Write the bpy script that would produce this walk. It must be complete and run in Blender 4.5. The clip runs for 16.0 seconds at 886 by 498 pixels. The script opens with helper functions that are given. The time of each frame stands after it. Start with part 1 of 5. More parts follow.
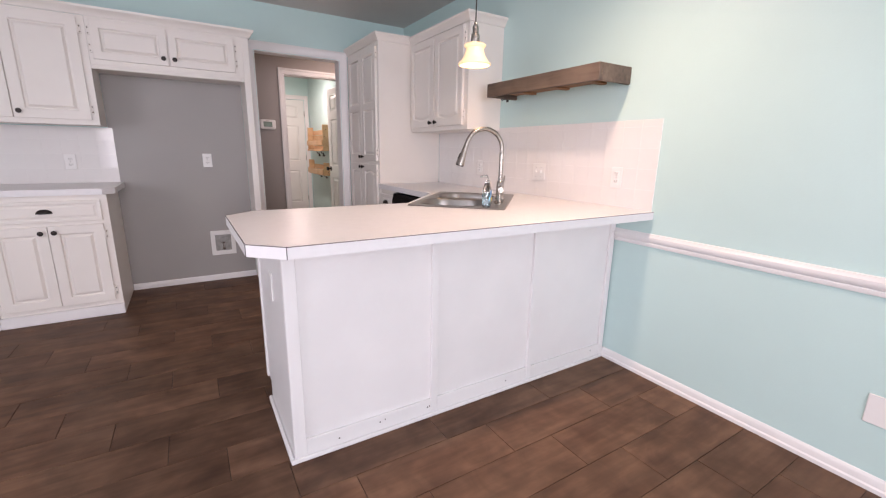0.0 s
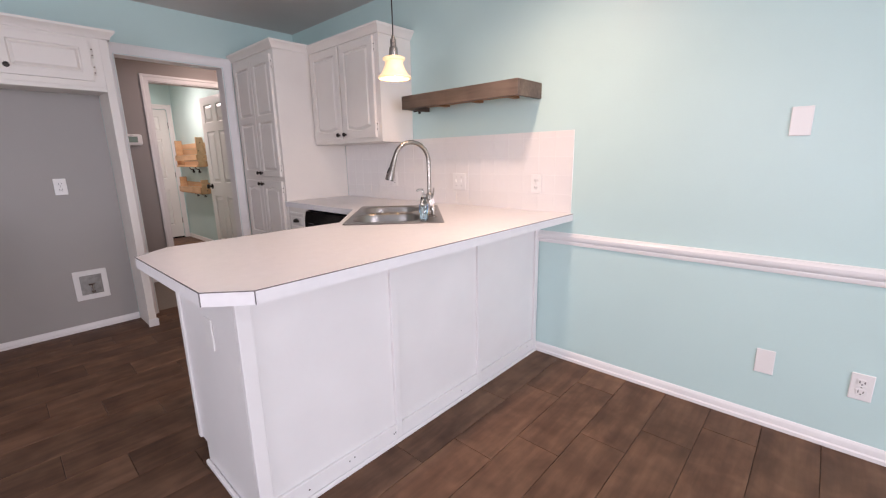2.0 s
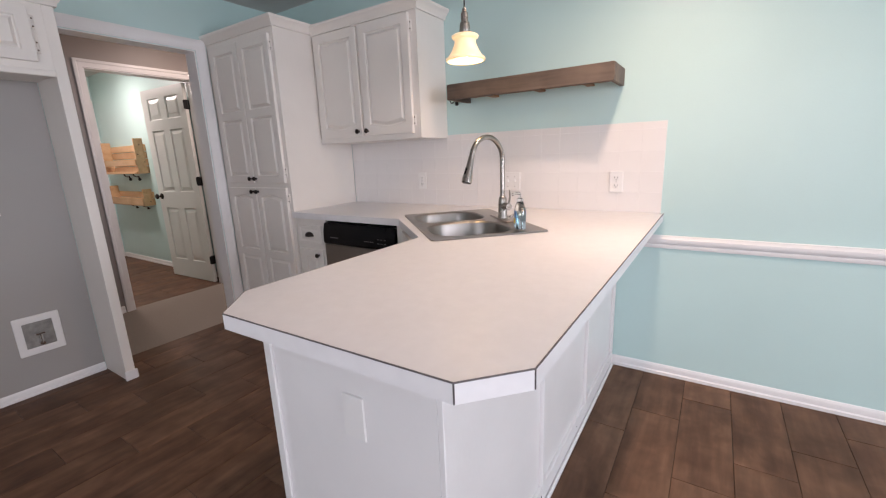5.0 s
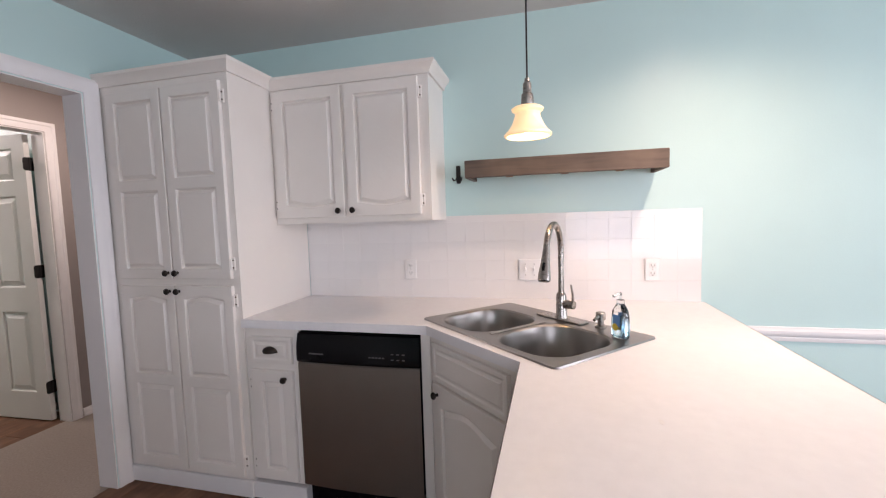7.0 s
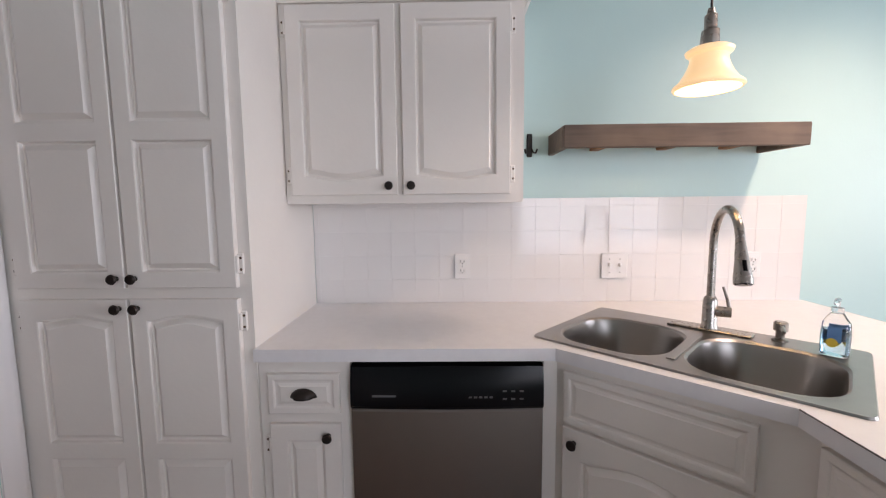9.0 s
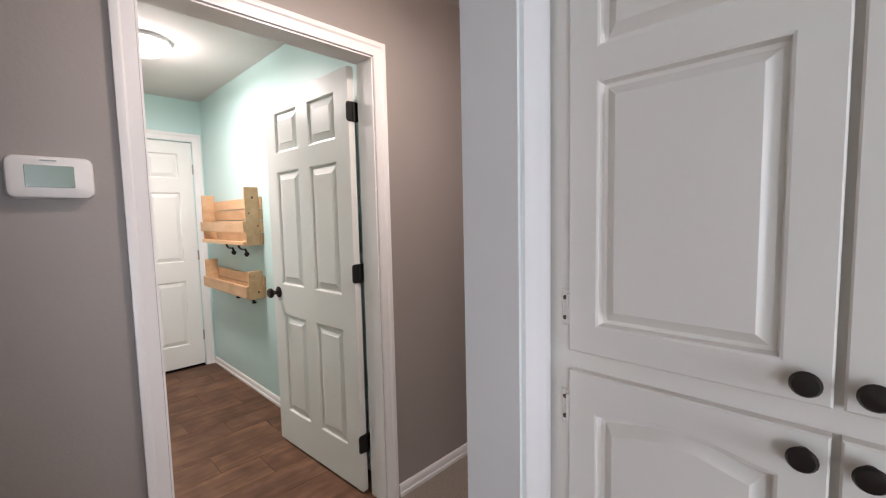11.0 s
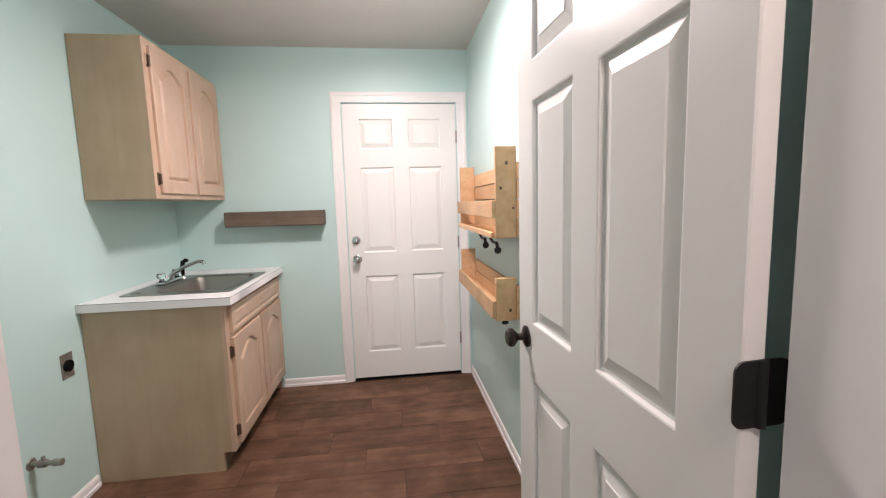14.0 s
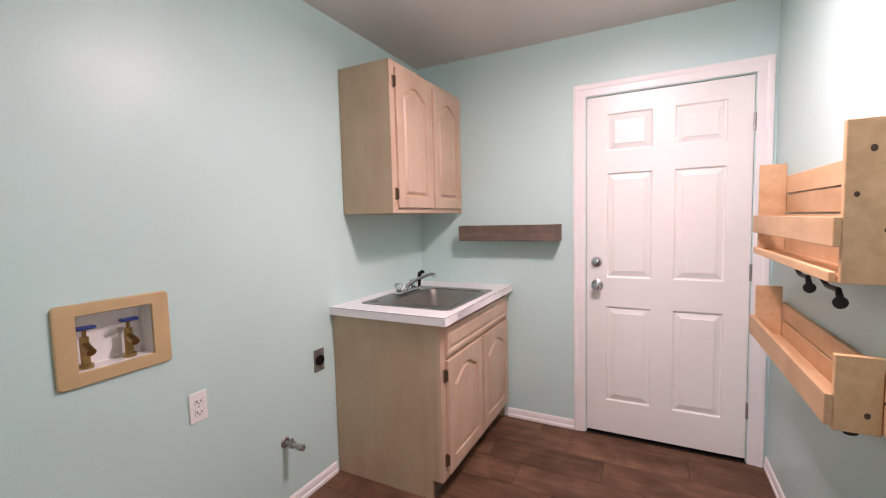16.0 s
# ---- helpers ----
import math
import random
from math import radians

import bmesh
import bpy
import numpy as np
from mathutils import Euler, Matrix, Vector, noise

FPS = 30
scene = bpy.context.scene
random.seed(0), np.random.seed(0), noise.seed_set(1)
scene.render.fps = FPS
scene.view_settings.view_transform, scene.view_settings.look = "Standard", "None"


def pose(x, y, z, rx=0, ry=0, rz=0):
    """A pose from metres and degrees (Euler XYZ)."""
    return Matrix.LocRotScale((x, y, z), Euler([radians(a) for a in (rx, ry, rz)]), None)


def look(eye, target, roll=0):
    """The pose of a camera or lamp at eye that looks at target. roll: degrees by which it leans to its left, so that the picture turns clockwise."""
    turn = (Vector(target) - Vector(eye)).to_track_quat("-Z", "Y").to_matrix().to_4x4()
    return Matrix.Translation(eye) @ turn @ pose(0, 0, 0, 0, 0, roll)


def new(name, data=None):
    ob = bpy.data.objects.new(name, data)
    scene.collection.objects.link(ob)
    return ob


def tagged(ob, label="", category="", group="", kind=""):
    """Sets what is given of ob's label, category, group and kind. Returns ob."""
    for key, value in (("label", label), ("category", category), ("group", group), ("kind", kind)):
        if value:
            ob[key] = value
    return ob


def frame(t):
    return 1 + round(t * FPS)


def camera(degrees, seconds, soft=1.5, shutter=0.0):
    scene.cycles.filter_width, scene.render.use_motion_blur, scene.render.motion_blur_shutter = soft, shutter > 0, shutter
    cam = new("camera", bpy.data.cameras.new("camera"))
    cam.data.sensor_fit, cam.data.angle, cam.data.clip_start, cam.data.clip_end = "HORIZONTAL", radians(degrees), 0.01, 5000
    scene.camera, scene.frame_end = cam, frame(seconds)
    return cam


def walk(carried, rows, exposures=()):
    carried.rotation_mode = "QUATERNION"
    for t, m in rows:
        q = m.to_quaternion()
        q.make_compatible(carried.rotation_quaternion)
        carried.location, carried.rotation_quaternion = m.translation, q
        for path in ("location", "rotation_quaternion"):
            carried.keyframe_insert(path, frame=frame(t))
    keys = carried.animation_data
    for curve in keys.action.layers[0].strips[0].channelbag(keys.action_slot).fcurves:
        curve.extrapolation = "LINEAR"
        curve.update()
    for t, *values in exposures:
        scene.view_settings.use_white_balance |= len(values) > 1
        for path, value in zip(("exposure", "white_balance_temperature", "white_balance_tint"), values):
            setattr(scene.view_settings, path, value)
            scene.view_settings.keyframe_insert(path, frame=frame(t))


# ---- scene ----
cam = camera(93.9, 16.0, 1.2)
METRES, EYE, TILT, LEAN, TURN = 6.275, 1.205, 0.0, 0.0, -31.4
ROWS = [
    (0.0, 0.0, 0.0, 0.0, 0.25, -13.28, -1.05),
    (0.5, -0.0079, 0.0032, 0.0036, -5.34, -13.06, -0.61),
    (1.0, -0.0252, 0.0048, 0.0062, -11.21, -12.36, 0.32),
    (1.5, -0.0389, 0.0057, 0.0081, -14.66, -12.25, 0.95),
    (2.0, -0.0443, 0.0121, 0.007, -16.1, -12.52, 1.02),
    (2.5, -0.046, 0.0317, 0.007, -16.84, -12.63, 0.98),
    (3.0, -0.0488, 0.0512, 0.0084, -17.66, -12.86, 0.92),
    (3.5, -0.0628, 0.0608, 0.0077, -18.45, -13.38, 0.8),
    (4.0, -0.0941, 0.0648, 0.0083, -21.99, -13.85, 1.41),
    (6.5, -0.2039, 0.2147, 0.0203, -35.77, -7.11, 1.63),
    (7.0, -0.2018, 0.2567, 0.0272, -44.69, -4.29, 1.79),
    (7.5, -0.2064, 0.2911, 0.03, -55.08, -4.75, 1.48),
    (8.0, -0.2116, 0.3229, 0.0278, -64.18, -6.96, 0.55),
    (8.5, -0.2088, 0.363, 0.0237, -62.99, -6.59, 0.63),
    (9.0, -0.2108, 0.4059, 0.0236, -57.75, -5.88, 0.6),
    (9.5, -0.2227, 0.4558, 0.0239, -50.92, -6.0, 2.83),
    (10.0, -0.2193, 0.4999, 0.0243, -38.58, -4.72, 2.49),
    (12.5, -0.2283, 0.7171, 0.0209, 3.11, -6.08, 2.01),
    (13.0, -0.2335, 0.7522, 0.0221, 1.89, -5.46, 2.15),
    (13.5, -0.2302, 0.7813, 0.0226, 13.13, -4.81, 2.21),
    (14.0, -0.2244, 0.8054, 0.0222, 24.28, -6.46, 1.62),
    (14.5, -0.234, 0.8299, 0.0223, 30.56, -5.85, 1.43),
    (15.0, -0.2492, 0.8487, 0.0244, 40.2, -4.5, 1.7),
    (15.5, -0.2557, 0.8632, 0.0265, 50.47, -4.03, 1.76),
    (16.0, -0.2554, 0.8696, 0.0253, 58.39, -4.14, 1.44),
]
EXPOSURES = [(0.0, 0.47, 7300, 31), (3.0, 0.27, 7150, 31), (4.2, 0.24, 7180, 28), (6.5, 0.45, 6830, 22), (7.5, 0.52, 7080, 30), (8.5, 0.43, 7030, 28), (10.0, 0.75, 6700, 17), (12.5, 1.04, 6800, 22), (14.0, 0.98, 6800, 25), (15.0, 0.95, 6850, 33), (16.0, 0.93, 6950, 39)]
walk(cam, [(t, pose(0, 0, EYE, TILT, LEAN, TURN) @ pose(METRES * x, METRES * y, METRES * z, 90 + pitch, roll, yaw)) for t, x, y, z, yaw, pitch, roll in ROWS], EXPOSURES)

# ---- light ----
world = bpy.data.worlds.new("sky")
scene.world = world
world.use_nodes = True
wn = world.node_tree
sky = wn.nodes.new("ShaderNodeTexSky")
sky.sky_type = "NISHITA"
sky.sun_disc = False
sky.sun_elevation, sky.sun_rotation = radians(50), radians(200)
wn.links.new(sky.outputs[0], wn.nodes["Background"].inputs[0])
wn.nodes["Background"].inputs[1].default_value = 0.12


def area_lamp(name, m, sx, sy, watts, colour):
    d = bpy.data.lights.new(name, "AREA")
    d.shape, d.size, d.size_y, d.energy, d.color = "RECTANGLE", sx, sy, watts, colour
    ob = new(name, d)
    ob.matrix_world = m
    return ob


def point_lamp(name, at, watts, colour, radius):
    d = bpy.data.lights.new(name, "POINT")
    d.energy, d.color, d.shadow_soft_size = watts, colour, radius
    ob = new(name, d)
    ob.location = at
    return ob


def spot_lamp(name, at, watts, colour, radius, cone, blend):
    d = bpy.data.lights.new(name, "SPOT")
    d.energy, d.color, d.shadow_soft_size, d.spot_size, d.spot_blend = watts, colour, radius, radians(cone), blend
    ob = new(name, d)
    ob.location = at
    return ob


DAY = (0.765, 0.875, 1.0)
area_lamp("west_window_daylight", look((-2.93, 0.55, 1.32), (0, 0.55, 1.32)), 2.3, 1.36, 44, DAY)
area_lamp("south_window_daylight", look((-0.2, -2.93, 1.45), (-0.2, 0, 1.45)), 2.5, 1.4, 92, DAY)
spot_lamp("kitchen_downlight", (1.27, 1.272, 2.428), 76, (1.0, 0.80, 0.63), 0.08, 152, 0.9)
point_lamp("pendant_bulb", (1.47, 2.10, 1.715), 2.2, (1.0, 0.72, 0.38), 0.03)
point_lamp("laundry_bulb", (1.37, 6.91, 2.30), 4.4, (1.0, 0.94, 0.91), 0.09)
area_lamp("laundry_dome_light", look((1.37, 6.91, 2.335), (1.37, 6.911, 0.0)), 0.24, 0.24, 14.0, (1.0, 0.94, 0.91))
# Two added lights, source unseen, set where they brighten the hall walls.
area_lamp("hall_fill_light", look((1.75, 4.66, 2.31), (1.75, 4.661, 0)), 0.18, 0.18, 6.0, (1.0, 0.92, 0.84))
point_lamp("hall_fill_bulb", (1.75, 4.66, 2.31), 3.6, (1.0, 0.92, 0.84), 0.06)


# ---- materials ----
def mat(name, base, rough=0.5, metal=0.0, var=0.06, scale=6.0, bump=0.0, bump_scale=80.0, spec=0.5, emit=None, emit_strength=0.0, coat=0.0):
    m = bpy.data.materials.new(name)
    m.use_nodes = True
    nt = m.node_tree
    b = nt.nodes["Principled BSDF"]
    b.inputs["Roughness"].default_value = rough
    b.inputs["Metallic"].default_value = metal
    b.inputs["Specular IOR Level"].default_value = spec
    b.inputs["Coat Weight"].default_value = coat
    tc = nt.nodes.new("ShaderNodeTexCoord")
    n1 = nt.nodes.new("ShaderNodeTexNoise")
    n1.inputs["Scale"].default_value, n1.inputs["Detail"].default_value = scale, 6
    nt.links.new(tc.outputs["Object"], n1.inputs["Vector"])
    ramp = nt.nodes.new("ShaderNodeValToRGB")
    ramp.color_ramp.elements[0].position, ramp.color_ramp.elements[1].position = 0.3, 0.7
    ramp.color_ramp.elements[0].color = (*[c * (1 - var) for c in base], 1)
    ramp.color_ramp.elements[1].color = (*[min(1, c * (1 + var)) for c in base], 1)
    nt.links.new(n1.outputs[0], ramp.inputs[0])
    nt.links.new(ramp.outputs[0], b.inputs["Base Color"])
    mr = nt.nodes.new("ShaderNodeMapRange")
    mr.inputs[3].default_value, mr.inputs[4].default_value = max(0.02, rough * 0.88), min(1, rough * 1.12)
    n2 = nt.nodes.new("ShaderNodeTexNoise")
    n2.inputs["Scale"].default_value = scale * 5
    nt.links.new(tc.outputs["Object"], n2.inputs["Vector"])
    nt.links.new(n2.outputs[0], mr.inputs[0])
    nt.links.new(mr.outputs[0], b.inputs["Roughness"])
    if bump:
        n3 = nt.nodes.new("ShaderNodeTexNoise")
        n3.inputs["Scale"].default_value, n3.inputs["Detail"].default_value = bump_scale, 4
        nt.links.new(tc.outputs["Object"], n3.inputs["Vector"])
        bp = nt.nodes.new("ShaderNodeBump")
        bp.inputs["Strength"].default_value, bp.inputs["Distance"].default_value = bump, 0.01
        nt.links.new(n3.outputs[0], bp.inputs["Height"])
        nt.links.new(bp.outputs[0], b.inputs["Normal"])
    if emit:
        b.inputs["Emission Color"].default_value = (*emit, 1)
        b.inputs["Emission Strength"].default_value = emit_strength
    return m


def wood(name, dark, light, axis=0, scale=3.0, stretch=14.0, rough=0.5, per_object=0.25, bump=0.15, spec=0.5):
    """Grain that runs along one axis, with a tone of its own for each object."""
    m = bpy.data.materials.new(name)
    m.use_nodes = True
    nt = m.node_tree
    b = nt.nodes["Principled BSDF"]
    b.inputs["Specular IOR Level"].default_value = spec
    tc = nt.nodes.new("ShaderNodeTexCoord")
    info = nt.nodes.new("ShaderNodeObjectInfo")
    add = nt.nodes.new("ShaderNodeVectorMath")
    add.operation = "MULTIPLY_ADD"
    add.inputs[1].default_value = (17.0, 9.0, 5.0)
    nt.links.new(info.outputs["Random"], add.inputs[0])
    nt.links.new(tc.outputs["Object"], add.inputs[2])
    mp = nt.nodes.new("ShaderNodeMapping")
    sc = [stretch] * 3
    sc[axis] = 1.0
    mp.inputs["Scale"].default_value = sc
    nt.links.new(add.outputs[0], mp.inputs["Vector"])
    n = nt.nodes.new("ShaderNodeTexNoise")
    n.inputs["Scale"].default_value, n.inputs["Detail"].default_value, n.inputs["Distortion"].default_value = scale, 8, 0.6
    nt.links.new(mp.outputs[0], n.inputs["Vector"])
    blot = nt.nodes.new("ShaderNodeTexNoise")
    blot.inputs["Scale"].default_value, blot.inputs["Detail"].default_value = 5.0, 3
    nt.links.new(add.outputs[0], blot.inputs["Vector"])
    mixf = nt.nodes.new("ShaderNodeMath")
    mixf.operation = "MULTIPLY_ADD"
    mixf.inputs[1].default_value = 0.45
    nt.links.new(n.outputs[0], mixf.inputs[0])
    half = nt.nodes.new("ShaderNodeMath")
    half.operation = "MULTIPLY"
    half.inputs[1].default_value = 0.55
    nt.links.new(blot.outputs[0], half.inputs[0])
    nt.links.new(half.outputs[0], mixf.inputs[2])
    ramp = nt.nodes.new("ShaderNodeValToRGB")
    ramp.color_ramp.elements[0].position, ramp.color_ramp.elements[1].position = 0.36, 0.64
    ramp.color_ramp.elements[0].color, ramp.color_ramp.elements[1].color = (*dark, 1), (*light, 1)
    nt.links.new(mixf.outputs[0], ramp.inputs[0])
    hsv = nt.nodes.new("ShaderNodeHueSaturation")
    mr = nt.nodes.new("ShaderNodeMapRange")
    mr.inputs[3].default_value, mr.inputs[4].default_value = 1 - per_object, 1 + per_object
    nt.links.new(info.outputs["Random"], mr.inputs[0])
    nt.links.new(mr.outputs[0], hsv.inputs["Value"])
    nt.links.new(ramp.outputs[0], hsv.inputs["Color"])
    nt.links.new(hsv.outputs[0], b.inputs["Base Color"])
    rr = nt.nodes.new("ShaderNodeMapRange")
    rr.inputs[3].default_value, rr.inputs[4].default_value = rough * 0.8, min(1, rough * 1.25)
    nt.links.new(n.outputs[0], rr.inputs[0])
    nt.links.new(rr.outputs[0], b.inputs["Roughness"])
    bp = nt.nodes.new("ShaderNodeBump")
    bp.inputs["Strength"].default_value, bp.inputs["Distance"].default_value = bump, 0.004
    nt.links.new(n.outputs[0], bp.inputs["Height"])
    nt.links.new(bp.outputs[0], b.inputs["Normal"])
    return m


def glass(name, tint=(0.95, 0.98, 0.98), rough=0.0):
    m = bpy.data.materials.new(name)
    m.use_nodes = True
    b = m.node_tree.nodes["Principled BSDF"]
    b.inputs["Base Color"].default_value = (*tint, 1)
    b.inputs["Roughness"].default_value = rough
    b.inputs["Transmission Weight"].default_value = 1.0
    return m


TEAL = mat("teal_wall_paint", (0.525, 0.715, 0.69), 0.38, var=0.03, scale=1.6, bump=0.04, bump_scale=120)
GREY = mat("grey_wall_paint", (0.365, 0.345, 0.325), 0.5, var=0.04, scale=1.5, bump=0.04, bump_scale=120)
TAUPE = mat("taupe_wall_paint", (0.325, 0.285, 0.265), 0.5, var=0.05, scale=1.2, bump=0.06, bump_scale=110)
CEIL = mat("ceiling_paint", (0.66, 0.63, 0.61), 0.9, var=0.03, scale=2.0, bump=0.25, bump_scale=120)
WHITE = mat("white_cabinet_paint", (0.82, 0.77, 0.715), 0.38, var=0.025, scale=3.0, bump=0.05, bump_scale=60)
TRIM = mat("white_trim_paint", (0.82, 0.80, 0.79), 0.35, var=0.025, scale=4.0, bump=0.04, bump_scale=50)
DOORW = mat("white_door_paint", (0.79, 0.79, 0.76), 0.36, var=0.02, scale=2.5, bump=0.025, bump_scale=90)
LAMINATE = mat("white_laminate", (0.82, 0.80, 0.80), 0.32, var=0.02, scale=30, bump=0.05, bump_scale=300)
SEAM = mat("dark_laminate_seam", (0.12, 0.10, 0.10), 0.6)
TILEW = mat("white_glazed_tile", (0.80, 0.77, 0.75), 0.10, var=0.02, scale=3.0, bump=0.02, bump_scale=20)
GROUT = mat("pale_grout", (0.86, 0.83, 0.81), 0.5, var=0.06, scale=20)
FGROUT = mat("dark_floor_grout", (0.045, 0.028, 0.020), 0.95, var=0.2, scale=20)


def plank_tile(name):
    """Printed wood tile: long grain, dark and light blotches, fine saw marks across."""
    m = wood(name, (0.080, 0.038, 0.022), (0.182, 0.097, 0.058), 0, 2.0, 6.0, 0.50, 0.16, 0.10, spec=0.22)
    nt = m.node_tree
    hsv = next(n for n in nt.nodes if n.type == "HUE_SAT")
    vec = next(n for n in nt.nodes if n.type == "VECT_MATH")
    bsdf = nt.nodes["Principled BSDF"]
    mp = nt.nodes.new("ShaderNodeMapping")
    mp.inputs["Rotation"].default_value = (0, 0, radians(9))
    mp.inputs["Scale"].default_value = (4.0, 30.0, 5.0)
    nt.links.new(vec.outputs[0], mp.inputs["Vector"])
    saw = nt.nodes.new("ShaderNodeTexNoise")
    saw.inputs["Scale"].default_value, saw.inputs["Detail"].default_value = 1.0, 4
    nt.links.new(mp.outputs[0], saw.inputs["Vector"])
    blot = nt.nodes.new("ShaderNodeTexNoise")
    blot.inputs["Scale"].default_value, blot.inputs["Detail"].default_value, blot.inputs["Distortion"].default_value = 7.0, 5, 1.2
    nt.links.new(vec.outputs[0], blot.inputs["Vector"])
    mul = nt.nodes.new("ShaderNodeMath")
    mul.operation = "MULTIPLY"
    nt.links.new(saw.outputs[0], mul.inputs[0])
    nt.links.new(blot.outputs[0], mul.inputs[1])
    mr = nt.nodes.new("ShaderNodeMapRange")
    mr.inputs[1].default_value, mr.inputs[2].default_value = 0.12, 0.40
    mr.inputs[3].default_value, mr.inputs[4].default_value = 0.78, 1.24
    nt.links.new(mul.outputs[0], mr.inputs[0])
    mix = nt.nodes.new("ShaderNodeVectorMath")
    mix.operation = "SCALE"
    nt.links.new(hsv.outputs[0], mix.inputs[0])
    nt.links.new(mr.outputs[0], mix.inputs["Scale"])
    nt.links.new(mix.outputs[0], bsdf.inputs["Base Color"])
    return m


PLANK = plank_tile("brown_wood_look_tile")
CARPET = mat("beige_grey_carpet", (0.36, 0.31, 0.27), 1.0, var=0.12, scale=90, bump=0.8, bump_scale=350, spec=0.1)
BRONZE = mat("oil_rubbed_bronze", (0.035, 0.028, 0.025), 0.38, 0.7, var=0.2, scale=30)
ANTIQUE = mat("antique_bronze_hinge", (0.15, 0.10, 0.065), 0.4, 0.8, var=0.2, scale=30)
KNOT = mat("dark_pine_knot", (0.060, 0.028, 0.012), 0.6, var=0.3, scale=60)
MARK = mat("dim_panel_marking", (0.11, 0.11, 0.115), 0.5)
BLACK = mat("black_plastic", (0.005, 0.005, 0.006), 0.20, var=0.1, spec=0.16)
BLACKM = mat("matte_black_metal", (0.018, 0.017, 0.017), 0.5, 0.3, var=0.15)
STEEL = mat("brushed_stainless_steel", (0.33, 0.31, 0.29), 0.33, 1.0, var=0.03, scale=6)
BRUSHED = mat("brushed_steel_door", (0.32, 0.29, 0.265), 0.42, 1.0, var=0.03, scale=4)
NICKEL = mat("brushed_nickel", (0.36, 0.33, 0.30), 0.28, 1.0, var=0.05, scale=20)
CHROME = mat("chrome", (0.62, 0.62, 0.62), 0.12, 1.0, var=0.03)
BRASS = mat("brass_valve", (0.42, 0.29, 0.12), 0.3, 1.0, var=0.1, scale=30)
PLASTIC = mat("white_plastic", (0.82, 0.80, 0.78), 0.35, var=0.015)
SLOT = mat("dark_slot", (0.05, 0.045, 0.04), 0.6)
BARN = wood("dark_weathered_shelf_wood", (0.075, 0.052, 0.040), (0.19, 0.135, 0.10), 0, 3.0, 12.0, 0.65, 0.1, 0.3)
RAWWOOD = wood("raw_brown_shelf_board", (0.22, 0.10, 0.045), (0.40, 0.20, 0.09), 0, 3.0, 12.0, 0.6, 0.15, 0.2)
PINE = wood("pine_board", (0.54, 0.31, 0.15), (0.72, 0.465, 0.265), 1, 2.5, 10.0, 0.5, 0.12, 0.12)
OAK = wood("pickled_oak", (0.50, 0.335, 0.235), (0.60, 0.425, 0.315), 2, 2.5, 11.0, 0.42, 0.03, 0.05)
OAKSIDE = wood("tan_veneer_side", (0.43, 0.315, 0.205), (0.49, 0.37, 0.25), 2, 2.0, 9.0, 0.45, 0.02, 0.03)
TANBOX = mat("tan_plastic_box", (0.55, 0.38, 0.20), 0.5, var=0.06, scale=10)
GREYMET = mat("grey_galvanised_metal", (0.34, 0.33, 0.31), 0.45, 0.8, var=0.2, scale=30)
BLUEPL = mat("blue_valve_handle", (0.016, 0.04, 0.20), 0.4, var=0.1)
LCD = mat("grey_green_display", (0.20, 0.27, 0.23), 0.2, var=0.1, scale=3)
SHADE = mat("amber_glass_shade", (0.92, 0.80, 0.55), 0.3, var=0.10, scale=14, emit=(1.0, 0.66, 0.30), emit_strength=0.45)
DOME = mat("lit_glass_dome", (0.9, 0.9, 0.88), 0.4, emit=(1.0, 0.95, 0.9), emit_strength=6.0)
PANE = glass("window_glass")
SOAPGLASS = glass("blue_soap", (0.62, 0.85, 0.94), 0.05)
CLEARPL = glass("clear_plastic", (0.9, 0.95, 0.97), 0.08)
YELLOW = mat("yellow_label", (0.72, 0.52, 0.06), 0.5)
LABELB = mat("blue_label", (0.10, 0.25, 0.50), 0.5)
GRASS = mat("lawn", (0.06, 0.11, 0.03), 0.95, var=0.35, scale=3)


# ---- builders ----
def box(bm, x0, x1, y0, y1, z0, z1, bevel=0.0, seg=1):
    m = Matrix.LocRotScale(((x0 + x1) / 2, (y0 + y1) / 2, (z0 + z1) / 2), None, (abs(x1 - x0), abs(y1 - y0), abs(z1 - z0)))
    r = bmesh.ops.create_cube(bm, size=1.0, matrix=m)
    if bevel:
        edges = list({e for v in r["verts"] for e in v.link_edges})
        bmesh.ops.bevel(bm, geom=edges, offset=bevel, segments=seg, affect="EDGES", profile=0.5)
    return bm


def bx(x0, x1, y0, y1, z0, z1, bevel=0.0, seg=1):
    return box(bmesh.new(), x0, x1, y0, y1, z0, z1, bevel, seg)


def cyl(bm, p0, p1, r0, r1=None, seg=20):
    p0, p1 = Vector(p0), Vector(p1)
    d = p1 - p0
    m = Matrix.Translation((p0 + p1) / 2) @ d.to_track_quat("Z", "Y").to_matrix().to_4x4()
    bmesh.ops.create_cone(bm, cap_ends=True, segments=seg, radius1=r0, radius2=r0 if r1 is None else r1, depth=d.length, matrix=m)
    return bm


def lathe(bm, profile, m=Matrix(), seg=28):
    """Turns (radius, height) pairs round z."""
    rings = []
    for r, h in profile:
        rings.append([bm.verts.new(m @ Vector((r * math.cos(2 * math.pi * i / seg), r * math.sin(2 * math.pi * i / seg), h))) for i in range(seg)] if r > 1e-5 else [bm.verts.new(m @ Vector((0, 0, h)))])
    for a, b in zip(rings, rings[1:]):
        for i in range(seg):
            j = (i + 1) % seg
            f = [a[i], a[j], b[j], b[i]] if len(a) > 1 and len(b) > 1 else ([a[0], b[j], b[i]] if len(a) == 1 else [a[i], a[j], b[0]])
            bm.faces.new(f)
    return bm


